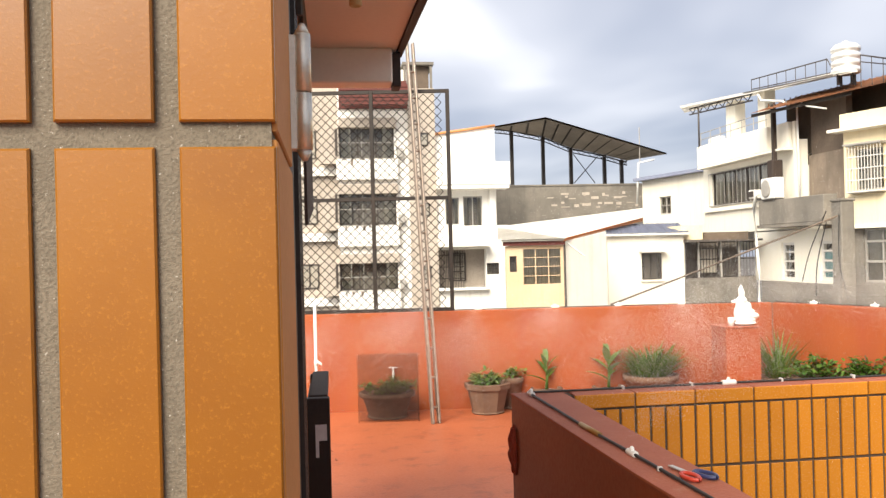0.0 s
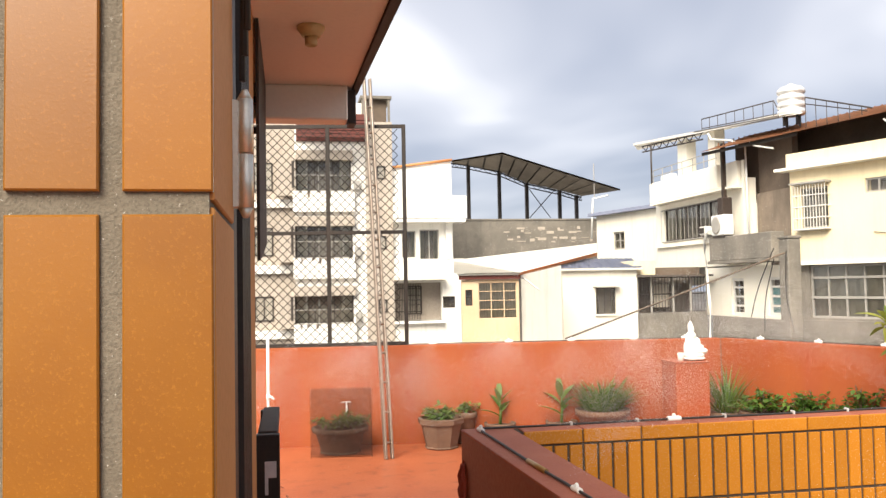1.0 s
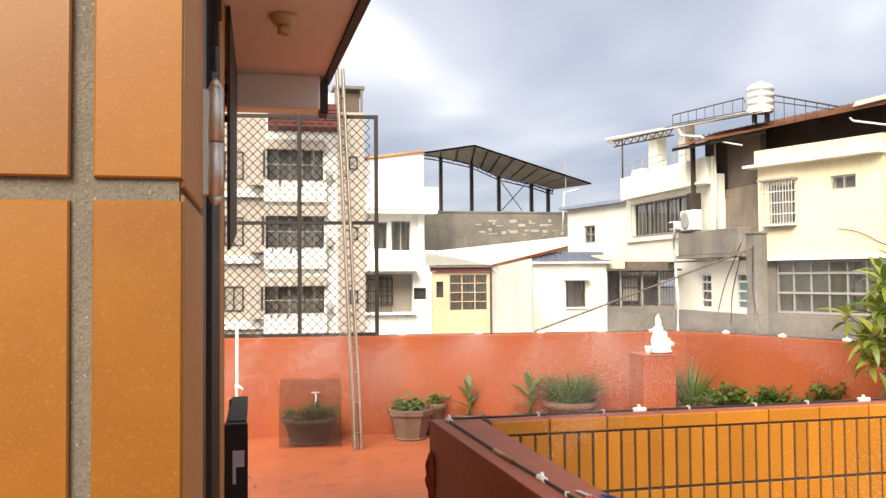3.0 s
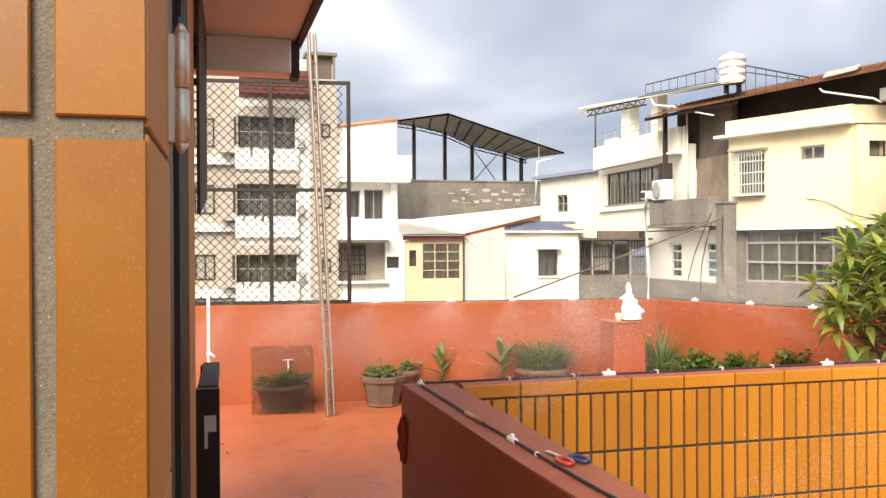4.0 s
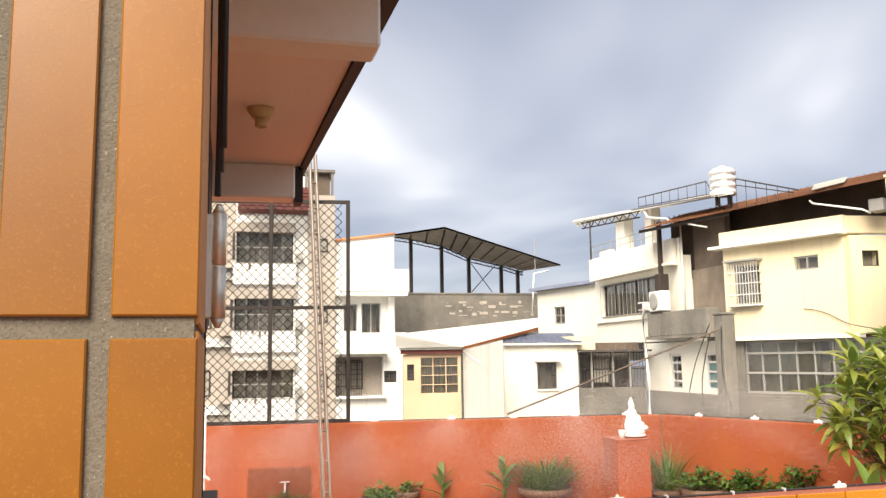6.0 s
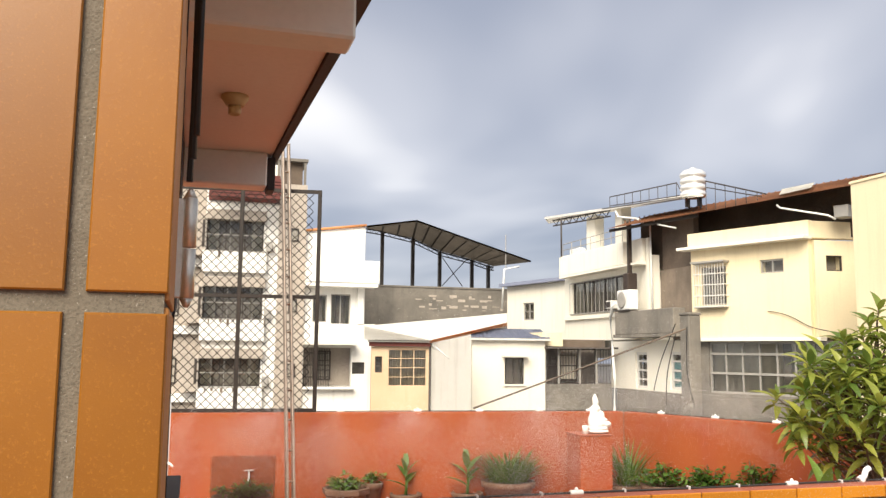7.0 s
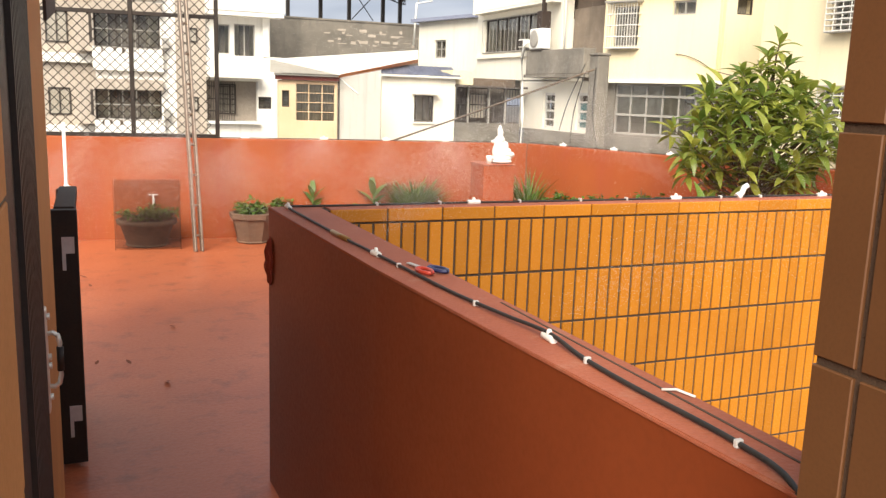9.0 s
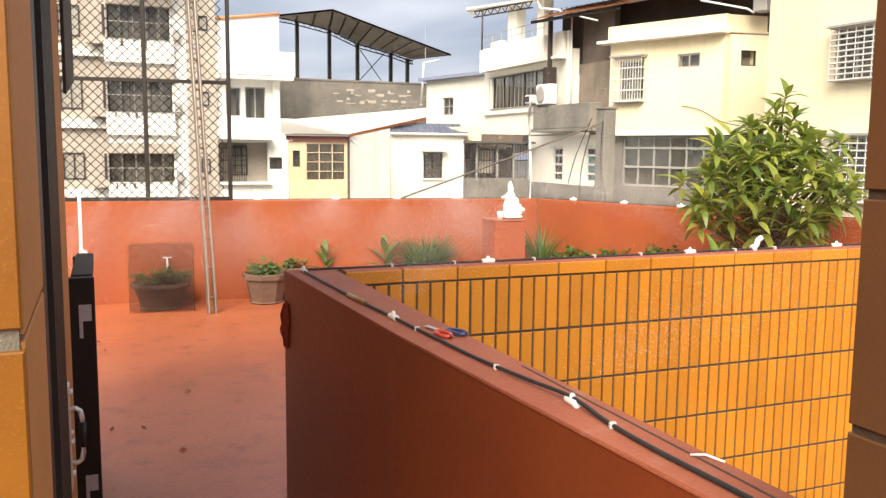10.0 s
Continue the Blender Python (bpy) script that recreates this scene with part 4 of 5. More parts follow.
def dry_leaf(x, y, turn, size):
    me = leaf_mesh("dry_leaf", size, size * 0.5, DRY_LEAF, -0.2, 0.3, 4)
    ob = new("dry_leaf", me)
    ob.matrix_world = pose(x, y, 0.004, 0, 0, turn)
    return tagged(ob, "small brown dry leaf lying on the floor", "leaf", "dry leaves on the floor")


for x, y, a, r in ((0.17, 5.00, 28, 0.050), (0.34, 4.64, 184, 0.065), (-0.02, 5.04, 342, 0.045), (0.49, 5.75, 128, 0.055), (-0.07, 7.45, 70, 0.060), (-0.04, 7.10, 15, 0.045)):
    dry_leaf(x, y, a, r)


# ---- the neighbourhood beyond the parapet ----
GROUND = -7.0

# apartment block with bay windows, seen through the fence
apt = thing("apartment_building", facade(-2, 36, 8, 36), "stained white apartment block with dark barred bay windows", "building")
bays = ((2.05, 5.80, 4.72, 7.20), (2.00, 2.98, 4.76, 4.40), (1.96, 0.20, 4.76, 1.46), (2.0, -2.7, 4.76, -1.3))
bm = bmesh.new()
add_wall(bm, 2.30, 5.28, GROUND, 9.6, 0, 0.3, [(s0 + 0.3, z0, s1 - 0.05, z1) for s0, z0, s1, z1 in bays])
part("front_wall", bm, WHITE, apt)
# set-back side wall: grey instead of white to carry its shade
part("side_wall", box(-3.0, 0.8, GROUND, 2.30, 1.2, 9.6), GREYTILE, apt, "side wall with its shade in the grey-brown colour")
part("stair_tower", box(5.28, -0.25, GROUND, 6.42, 4.0, 8.75), GREYTILE, apt, "grey-brown tiled stair tower")
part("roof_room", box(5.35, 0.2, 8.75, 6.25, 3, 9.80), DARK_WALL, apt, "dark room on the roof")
part("roof_room_slab", box(5.1, -0.1, 9.80, 6.45, 3.2, 9.92), CONCRETE, apt)
for x in (5.2, 6.33):
    part("roof_post", box(x - 0.05, -0.05, 8.75, x + 0.05, 0.05, 9.80), CONCRETE, apt)
part("core", box(-3.0, 4.0, GROUND, 6.4, 9, 9.5), WHITE, apt)
for (s0, z0, s1, z1) in bays:
    window(apt, s0 + 0.3, z0, s1 - 0.05, z1, 3, 1, FRAME_DARK, 0.12, 0.055, 0.42)
    g = grille(apt, s0 + 0.25, z0 - 0.02, s1 + 0.02, z1 - 0.10, 0.0, FRAME_GREY, 5, 2, 0.30, False)
    part("awning", box(s0 + 0.28, -0.34, z1 - 0.12, s1 + 0.02, 0.0, z1 + 0.30, 0.02), GREYTILE, g, "stained grey awning")
    # splayed flank of the bay with its own dark glazing
    flank = part("bay_flank", box(0.0, 0.0, z0 - 0.02, 0.40, 0.04, z1 + 0.12), GREYTILE, apt, "grey stained flank of the bay", pose(s0 - 0.05, 0.10, 0, 0, 0, -38))
    part("flank_pane", box(0.06, -0.02, z0 + 0.12, 0.34, -0.004, z1 - 0.12), FRAME_DARK, flank)
    # air conditioner hung under the flank
    part("wall_unit", box(4.78, -0.32, z0 + 0.02, 5.02, 0.0, z0 + 0.42, 0.02), FRAME_GREY, apt, "grey wall unit")
    part("ledge", box(2.20, -0.30, z0 - 0.92, 4.80, 0.0, z0 - 0.03, 0.02), WHITE, apt)
    bm = bmesh.new()
    for k in range(7):
        a = s0 + 0.5 + k * 0.36 + 0.1 * math.sin(k * 5 + z0)
        add_box(bm, a, -0.306, z0 - 0.06 - 0.14 * (1 + math.sin(k * 3.1 + z0)) ** 1.5, a + 0.06 + 0.05 * math.sin(k), -0.296, z0 - 0.03)
    part("run_off_stain", bm, DARK_WALL, apt, "dark run-off stains")["kind"] = "stuff"
    # return of the bay on the left, its shade put into the grey colour
    part("bay_return", box(1.55, -0.05, z0 - 0.2, 2.25, 0.5, z1 + 0.1), GREYTILE, apt)
    window(apt, 0.55, z0 + 0.1, 1.35, z1 - 0.1, 2, 1, FRAME_DARK, 0.06, 0.05, 0.0, 0.72)
    for zz in (z0 - 0.3,):
        part("floor_band", box(-2.9, 0.55, zz - 0.35, 2.2, 0.8, zz), WHITE, apt)
for z in (6.3, 3.3, 0.6):
    window(apt, 5.75, z, 6.1, z + 0.55, 1, 1, FRAME_DARK, 0.02, 0.04, 0.0, -0.30)
# red slatted canopy over its upper floor
red = part("red_canopy", box(2.36, -0.12, 7.92, 5.26, 0.0, 9.1), RED_TRIM, apt, "dark red canopy backing")
for k in range(6):
    part("slat", box(2.40, -1.5 + k * 0.24, 7.86 + k * 0.19, 5.15 + 0.06 * k, -1.28 + k * 0.24, 7.97 + k * 0.19), RED_TRIM, red)

# white annex with balcony
annex = thing("annex_house", facade(-2, 36, 8, 36), "white plastered house with a solid balcony and porch", "house")
bm = bmesh.new()
add_wall(bm, 6.42, 9.06, 2.85, 4.52, 0.0, 0.25, [(6.81, 2.90, 7.42, 4.08), (7.59, 2.81, 8.44, 4.13)])
add_wall(bm, 6.42, 9.51, GROUND, 2.85, -0.15, 0.25, [(6.46, 0.20, 8.51, 1.83), (8.54, 0.73, 9.08, 1.22)])
part("front_wall", bm, WHITE, annex)
bm = bmesh.new()
vs = [bm.verts.new((6.42, 0.1, 4.5)), bm.verts.new((9.05, 0.1, 4.5)), bm.verts.new((9.05, 0.1, 7.15)), bm.verts.new((6.42, 0.1, 6.80))]
f = bm.faces.new(vs)
ext = bmesh.ops.extrude_face_region(bm, geom=[f])
bmesh.ops.translate(bm, verts=[v for v in ext["geom"] if isinstance(v, bmesh.types.BMVert)], vec=(0, 5, 0))
bmesh.ops.recalc_face_normals(bm, faces=bm.faces[:])
part("gable_wall", bm, WHITE, annex)
part("verge", tube([(6.40, 0.02, 6.83), (9.08, 0.02, 7.19)], 0.06, 6), ORANGE_TRIM, annex, "orange roof edge")
part("balcony", box(6.42, -0.9, 4.55, 9.52, 0.0, 5.52, 0.03), WHITE, annex)
part("balcony_slab", box(6.42, -0.85, 4.40, 9.46, 0.0, 4.55), WHITE, annex)
part("side_column", box(8.72, -0.2, 2.85, 8.98, 0.0, 4.45), WHITE, annex)
window(annex, 6.81, 2.90, 7.42, 4.08, 1, 1, FRAME_GREY, 0.1, 0.05, 0.6)
window(annex, 7.59, 2.81, 8.44, 4.13, 2, 1, FRAME_GREY, 0.1, 0.05, 0.5)
window(annex, 8.54, 0.73, 9.08, 1.22, 2, 2, FRAME_DARK, 0.1, 0.05, 0.0, -0.15)
window(annex, 7.0, 0.45, 7.75, 1.70, 3, 3, FRAME_DARK, 0.1, 0.05, 0.0, 0.6)
part("porch_back", box(6.42, 0.75, 0.0, 8.7, 0.85, 1.9), GREYTILE, annex)
part("porch_floor", box(6.42, -0.5, 0.10, 8.55, 0.75, 0.20), WHITE, annex)
part("porch_awning", box(6.42, -1.0, 1.95, 8.6, 0.0, 2.08), SHEET_WHITE, annex)
for k in range(16):
    part("porch_bar", tube([(6.5 + k * 0.07, -0.2, 0.2), (6.5 + k * 0.07, -0.2, 1.80)], 0.014, 4), FRAME_DARK, annex, "dark steel bar")
for z in (0.6, 1.1, 1.6):
    part("porch_rail", tube([(6.46, -0.2, z), (7.6, -0.2, z)], 0.02, 4), FRAME_DARK, annex, "dark steel rail")
part("rear", box(6.42, 3.0, GROUND, 9.4, 8.0, 4.5), WHITE, annex)

# stained concrete building with steel roof canopy
conc = thing("concrete_building", facade(7, 42, 18, 42), "stained raw concrete building wall with exposed patches", "building")
part("wall", box(0.5, 0, GROUND, 9.2, 6, 4.98), CONCRETE, conc)
part("coping", box(0.5, -0.04, 4.98, 9.2, 0.2, 5.06), CONCRETE, conc)
bm = bmesh.new()
for k in range(26):
    a, z = 4.1 + (k % 13) * 0.36 + 0.2 * math.sin(k * 2.3), 3.95 + (k // 13) * 0.45 + 0.12 * math.sin(k * 1.9)
    add_box(bm, a, -0.012, z, a + 0.30 + 0.16 * math.sin(k * 4.1), 0.01, z + 0.09 + 0.06 * math.sin(k * 2.7))
part("plaster_patch", bm, GREYTILE, conc, "pale patches of flaking plaster")["kind"] = "stuff"
can = thing("roof_canopy", facade(7, 45, 20, 45), "dark steel roof canopy on tall posts over the concrete building", "canopy")
front = [(1.84, 8.40), (2.71, 8.30), (4.46, 7.95), (6.03, 7.30), (7.89, 6.90), (8.91, 6.60), (9.25, 6.56)]
CNF = facade(7, 45, 20, 45)
rim_near = [(1.84, 8.40), (4.46, 7.95), (6.03, 7.30), (7.89, 6.90), (9.25, 6.56)]
rim_far = [(1.84, 8.46), (4.70, 8.93), (6.90, 8.28), (9.20, 7.60), (11.55, 6.91)]
for k in range(4):
    part("roof_sheet", slanted(CNF, [(*rim_near[k], 1.0), (*rim_near[k + 1], 1.0), (*rim_far[k + 1], 0.90), (*rim_far[k], 0.90)], 0.06), CANOPY, can, "weathered grey-brown sheet underside")
    (a, za), (b, zb) = rim_far[k], rim_far[k + 1]
    part("roof_edge", slanted(CNF, [(a, za - 0.03, 0.898), (b, zb - 0.03, 0.898), (b, zb + 0.07, 0.898), (a, za + 0.07, 0.898)], 0.05), ORANGE_TRIM, can, "orange painted roof edge")
    for u in (0.0, 0.33, 0.66):
        n0, n1, f0, f1 = rim_near[k], rim_near[k + 1], rim_far[k], rim_far[k + 1]
        p0 = (n0[0] + (n1[0] - n0[0]) * u, n0[1] + (n1[1] - n0[1]) * u)
        p1 = (f0[0] + (f1[0] - f0[0]) * u, f0[1] + (f1[1] - f0[1]) * u)
        part("purlin", slanted(CNF, [(p0[0] - 0.05, p0[1] - 0.08, 0.999), (p0[0] + 0.05, p0[1] - 0.08, 0.999), (p1[0] + 0.05, p1[1] - 0.08, 0.902), (p1[0] - 0.05, p1[1] - 0.08, 0.902)], 0.06), FRAME_DARK, can)
for s, z in ((2.75, 8.28), (4.49, 7.92), (6.05, 7.28), (7.95, 6.88), (8.93, 6.60)):
    part("post", box(s - 0.09, -0.09, 4.9, s + 0.09, 0.09, z), FRAME_DARK, can)
bm = bmesh.new()
for (a, za), (b, zb) in zip(front, front[1:]):
    add_tube(bm, [(a, 0, za - 0.05), (b, 0, zb - 0.05)], 0.04, 4)
    add_tube(bm, [(a, 0, za - 0.24), (b, 0, zb - 0.24)], 0.03, 4)
    n = 6
    for k in range(n):
        u, w = k / n, (k + 1) / n
        add_tube(bm, [(a + (b - a) * u, 0, za + (zb - za) * u - (0.05 if k % 2 else 0.24)), (a + (b - a) * w, 0, za + (zb - za) * w - (0.24 if k % 2 else 0.05))], 0.015, 4)
part("truss", bm, FRAME_DARK, can)
for a, b in (((6.2, 5.35), (7.7, 6.95)), ((6.2, 6.95), (7.4, 5.35))):
    part("brace", tube([(a[0], 0, a[1]), (b[0], 0, b[1])], 0.025, 4), FRAME_DARK, can)
part("drain", tube([(9.04, -4.5, 6.12), (8.22, -4.5, 5.95), (8.10, -4.5, 3.91)], 0.055, 6), PLASTIC, can, "white drain pipe")
part("aerial", tube([(8.30, -4.5, 6.0), (8.30, -4.5, 7.75)], 0.022, 4), FRAME_GREY, can)

# low shed with white sheet roof and orange edge
shed = thing("shed_house", facade(5.2, 26, 8, 26), "low cream shed with glazed front and orange roof edge", "house")
bm = bmesh.new()
add_wall(bm, 0.15, 2.0, GROUND, 1.86, 0, 0.15, [(0.68, 0.62, 1.94, 1.78), (0.26, 1.05, 0.49, 1.55)])
part("front_wall", bm, SHED_CREAM, shed)
window(shed, 0.68, 0.62, 1.94, 1.78, 3, 4, SHED_CREAM, 0.05, 0.028, 1.0)
window(shed, 0.26, 1.05, 0.49, 1.55, 1, 2, FRAME_DARK, 0.08, 0.03)
part("fascia", box(0.05, -0.12, 1.87, 2.02, 0.0, 2.0), RED_TRIM, shed, "red-brown fascia board")
part("gutter", box(0.0, -0.2, 2.0, 2.04, -0.05, 2.06), FRAME_GREY, shed)
SHF = facade(5.2, 26, 8, 26)
part("sheet_roof", slanted(SHF, [(-0.1, 2.07, 0.99), (2.06, 2.07, 0.99), (4.66, 2.66, 1.2), (4.66, 2.98, 1.32), (-0.1, 2.48, 1.32)]), SHEET_WHITE, shed, "pale sheet roof")
part("verge", slanted(SHF, [(2.0, 1.98, 0.985), (2.10, 2.09, 0.985), (4.66, 2.68, 1.195), (4.66, 2.57, 1.195)]), ORANGE_TRIM, shed, "orange roof edge")
part("side_wall", slanted(SHF, [(2.02, GROUND, 1.0), (3.42, GROUND, 0.998), (3.42, 2.28, 0.998), (2.02, 1.97, 1.0)], 0.05), WHITE, shed, "pale ribbed side sheeting")
bm = bmesh.new()
for k in range(3):
    u = 0.62 + k * 0.13
    add_tube(bm, [(2.2 + u * 1.5, 0.05 + 0.45 * u, GROUND), (2.2 + u * 1.5, 0.05 + 0.45 * u, 1.92 + 0.26 * u)], 0.02, 4)
part("sheet_rib", bm, SHEET_WHITE, shed)["kind"] = "stuff"
part("down_pipe", tube([(2.03, -0.05, 2.0), (2.03, -0.05, GROUND)], 0.03, 6), FRAME_DARK, shed)
part("pipe_elbow", tube([(2.1, -0.02, 1.95), (2.6, -0.02, 1.55), (2.68, -0.02, 1.5)], 0.025, 6), PLASTIC, shed)
part("pipe_riser", tube([(3.0, 1.8, 1.5), (3.02, 1.8, -1.0)], 0.03, 6), FRAME_GREY, shed)

# small white house with blue-grey lean-to roof
low = thing("small_house", facade(9.2, 28, 14.5, 28), "small cream house with blue-grey lean-to roof", "house")
bm = bmesh.new()
add_wall(bm, 0.12, 2.87, GROUND, 2.15, 0, 0.2, [(1.33, 0.60, 2.07, 1.52)])
add_box(bm, 0.12, 0.2, GROUND, 0.32, 5.0, 2.15)
part("front_wall", bm, PALE, low)
window(low, 1.33, 0.60, 2.07, 1.52, 2, 2, FRAME_DARK, 0.1, 0.045, 0.3)
part("window_hood", box(1.22, -0.35, 1.55, 2.15, 0.0, 1.61), FRAME_WHITE, low)
part("window_sill", box(1.28, -0.08, 0.54, 2.12, 0.0, 0.60), PALE, low)
part("lean_to_roof", corrugated(0.02, 3.0, lambda s: ((s, -0.2, 2.20), (s + 0.95, 3.0, 2.62)), 0.2, 0.02), SHEET_BLUE, low, "blue-grey roof sheet")
part("eave_board", box(0.0, -0.22, 2.13, 3.0, -0.1, 2.20), FRAME_WHITE, low)
part("side_parapet", box(2.88, 0.3, 1.95, 3.7, 2.6, 2.45), CREAM, low)
bm = bmesh.new()
add_wall(bm, 2.92, 5.56, GROUND, 0.60, 0.1, 0.3)
part("yard_wall", bm, CONCRETE, low, "stained grey yard wall")
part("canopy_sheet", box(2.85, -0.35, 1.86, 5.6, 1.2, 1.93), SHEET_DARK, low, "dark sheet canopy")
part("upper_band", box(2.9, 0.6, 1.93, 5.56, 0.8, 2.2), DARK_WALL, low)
bars = part("yard_rail", tube([(2.93, 0.16, 0.62), (5.55, 0.16, 0.62)], 0.02, 4), FRAME_DARK, low, "dark steel rail")
for z in (1.25, 1.84):
    part("yard_rail", tube([(2.93, 0.16, z), (5.55, 0.16, z)], 0.02, 4), FRAME_DARK, low, "dark steel rail")
for k in range(23):
    part("bar", tube([(2.95 + k * 0.115, 0.16, 0.6), (2.95 + k * 0.115, 0.16, 1.86)], 0.012, 4), FRAME_DARK, bars)
for s in (2.93, 3.45, 4.28, 4.95):
    part("bar_post", box(s - 0.03, 0.1, 0.6, s + 0.03, 0.2, 1.86), FRAME_GREY, low)
# board behind the bars, coloured as the shade inside
part("room_back", box(2.9, 1.4, GROUND, 5.6, 1.5, 1.9), ROOM_SHADE, low)
part("laundry", box(3.9, 0.9, 0.75, 4.5, 0.95, 1.6, 0.02), CURTAIN, low, "grey cloth hanging inside")

# white upper house behind it
wh = thing("upper_house", facade(15, 39.5, 16.1, 34.8), "pale upper house with one small window", "house")
bm = bmesh.new()
add_wall(bm, 0.0, 4.85, GROUND, 4.95, 0, 0.25, [(1.35, 3.24, 2.27, 4.08)])
part("front_wall", bm, PALE, wh)
part("left_wall", box(0.0, 0.25, GROUND, 0.25, 5, 4.95), PALE, wh)
part("roof_sheet", box(-0.25, -0.35, 4.95, 4.95, 5, 5.10), SHEET_BLUE, wh, "grey-blue flat roof sheet")
window(wh, 1.35, 3.24, 2.27, 4.08, 2, 2, FRAME_GREY, 0.1, 0.07, 0.5)

# three-storey house with balcony, roof terrace and air conditioner
mh = thing("balcony_house", facade(15, 33, 15, 25), "cream three-storey house with balcony and roofed terrace", "house")
bm = bmesh.new()
add_wall(bm, 0.35, 7.45, 2.2, 5.1, 0, 0.3, [(1.04, 3.27, 5.62, 4.60)])
part("front_wall", bm, PALE, mh)
part("left_wall", box(0.35, 0.3, 1.5, 0.6, 5, 5.1), PALE, mh)
window(mh, 1.04, 3.27, 5.62, 4.60, 5, 1, FRAME_DARK, 0.12, 0.08, 0.55)
g = grille(mh, 1.0, 3.28, 5.66, 4.55, 0.0, FRAME_GREY, 14, 1, 0.08, False)
part("sill_band", box(0.5, -0.12, 3.05, 6.0, 0.0, 3.20), PALE, mh)
part("balcony_wall", box(0.78, -0.45, 4.86, 6.24, -0.25, 5.68, 0.02), PALE, mh)
part("parapet_return", box(6.26, -0.24, 4.86, 7.22, -0.08, 5.70, 0.02), PALE, mh)
part("balcony_floor", box(0.78, -0.45, 4.78, 7.25, 3.5, 4.86), PALE, mh)
for s0, s1 in ((2.05, 2.80), (4.5, 5.0)):
    part("column", box(s0, 0.2, 4.95, s1, 0.6, 7.2), PALE, mh)
part("terrace_back", box(5.2, 1.6, 4.95, 8.2, 1.8, 6.7), PALE, mh)
MHF = facade(15, 33, 15, 25)
part("terrace_roof", slanted(MHF, [(-1.77, 7.74, 0.985), (6.0, 7.10, 0.985), (10.6, 6.60, 1.0), (10.6, 6.72, 1.16), (7.2, 6.86, 1.16), (-1.3, 7.42, 1.16)], 0.07), SHEET_WHITE, mh, "pale sheet roof")
part("roof_edge", slanted(MHF, [(-1.77, 7.70, 0.983), (9.4, 6.70, 0.983), (9.4, 6.80, 0.983), (-1.77, 7.80, 0.983)], 0.03), FRAME_WHITE, mh)
bm = bmesh.new()
for k in range(16):
    a = -0.6 + k * 0.33
    o = 0.07 * (a + 0.6)
    add_tube(bm, [(a, -0.1, (7.22 if k % 2 else 7.46) - o), (a + 0.33, -0.1, (7.46 if k % 2 else 7.22) - o)], 0.022, 4)
for z in (7.22, 7.46):
    add_tube(bm, [(-0.6, -0.1, z), (4.7, -0.1, z - 0.37)], 0.03, 4)
part("roof_truss", bm, FRAME_DARK, mh)
part("roof_post", tube([(0.95, -0.42, 5.6), (0.95, -0.42, 7.3)], 0.035, 6), FRAME_DARK, mh)
bm = bmesh.new()
for z in (5.95, 6.2):
    add_tube(bm, [(0.95, -0.35, z), (6.1, -0.35, z)], 0.016, 4)
for k in range(7):
    add_tube(bm, [(0.95 + k * 0.85, -0.35, 5.66), (0.95 + k * 0.85, -0.35, 6.2)], 0.015, 4)
part("balcony_rail", bm, FRAME_GREY, mh)
part("washbasin", box(1.3, -0.22, 5.68, 2.2, 0.1, 5.95, 0.05), PLASTIC, mh, "white tub on the balcony")
part("gutter_pipe", tube([(5.3, -0.2, 6.95), (5.5, -0.2, 6.7), (6.5, 0.0, 6.5), (6.9, 0.0, 6.3)], 0.045, 6), PLASTIC, mh, "white drain pipe")
part("shaft_pipe", box(6.66, -0.52, 4.45, 6.79, -0.38, 6.35, 0.015), BROWN_STEEL, mh, "dark brown exhaust duct")
part("shaft_box", box(6.52, -0.62, 3.90, 6.88, -0.24, 4.50, 0.03), BROWN_STEEL, mh)
part("corner_pilaster", box(7.24, -0.1, 3.15, 7.42, 0.0, 5.70), PALE, mh)
part("corner_pipe", tube([(7.62, -0.1, 3.2), (7.55, -0.1, 6.1)], 0.035, 6), PLASTIC, mh)
part("gap_wall", box(7.5, 0.4, 3.0, 9.4, 0.6, 6.35), DARK_WALL, mh, "dark mottled wall in the gap")
part("gap_band", box(7.5, 0.30, 3.0, 9.4, 0.4, 4.55), GAP_PLASTER, mh, "stained grey-brown plaster")
part("concrete_ledge", box(6.05, -0.7, 2.36, 9.85, -0.25, 3.16, 0.02), CONCRETE, mh, "stained concrete ledge")
part("ledge_slab", box(6.0, -0.75, 2.26, 9.85, 0.3, 2.36), CONCRETE, mh)
bm = bmesh.new()
add_wall(bm, 4.4, 9.65, 0.45, 2.15, 0.0, 0.25, [(6.20, 0.52, 7.0, 1.76), (8.44, 0.56, 9.35, 1.78)])
part("lower_wall", bm, PALE, mh)
window(mh, 6.20, 0.52, 7.0, 1.76, 1, 4, FRAME_WHITE, 0.1, 0.09, 0.5)
lw = window(mh, 8.44, 0.56, 9.35, 1.78, 1, 4, FRAME_WHITE, 0.1, 0.09, 0.0)
for j in range(3):
    part("louvre", box(8.50, 0.14, 0.60 + j * 0.31, 9.30, 0.16, 0.84 + j * 0.31), TEAL, lw, "teal louvre glass")
part("base_wall", box(5.3, -0.25, GROUND, 9.9, 0.0, 0.46), CONCRETE, mh, "grey stained base wall")
part("rain_pipe", tube([(6.32, -0.78, 3.48), (6.02, -0.78, 3.36), (5.88, -0.78, 2.95), (6.0, -0.78, 1.9), (6.12, -0.78, 0.9), (6.08, -0.78, -0.3), (6.08, -0.78, GROUND)], 0.05, 8), PLASTIC, mh, "white rain pipe")
bm = bmesh.new()
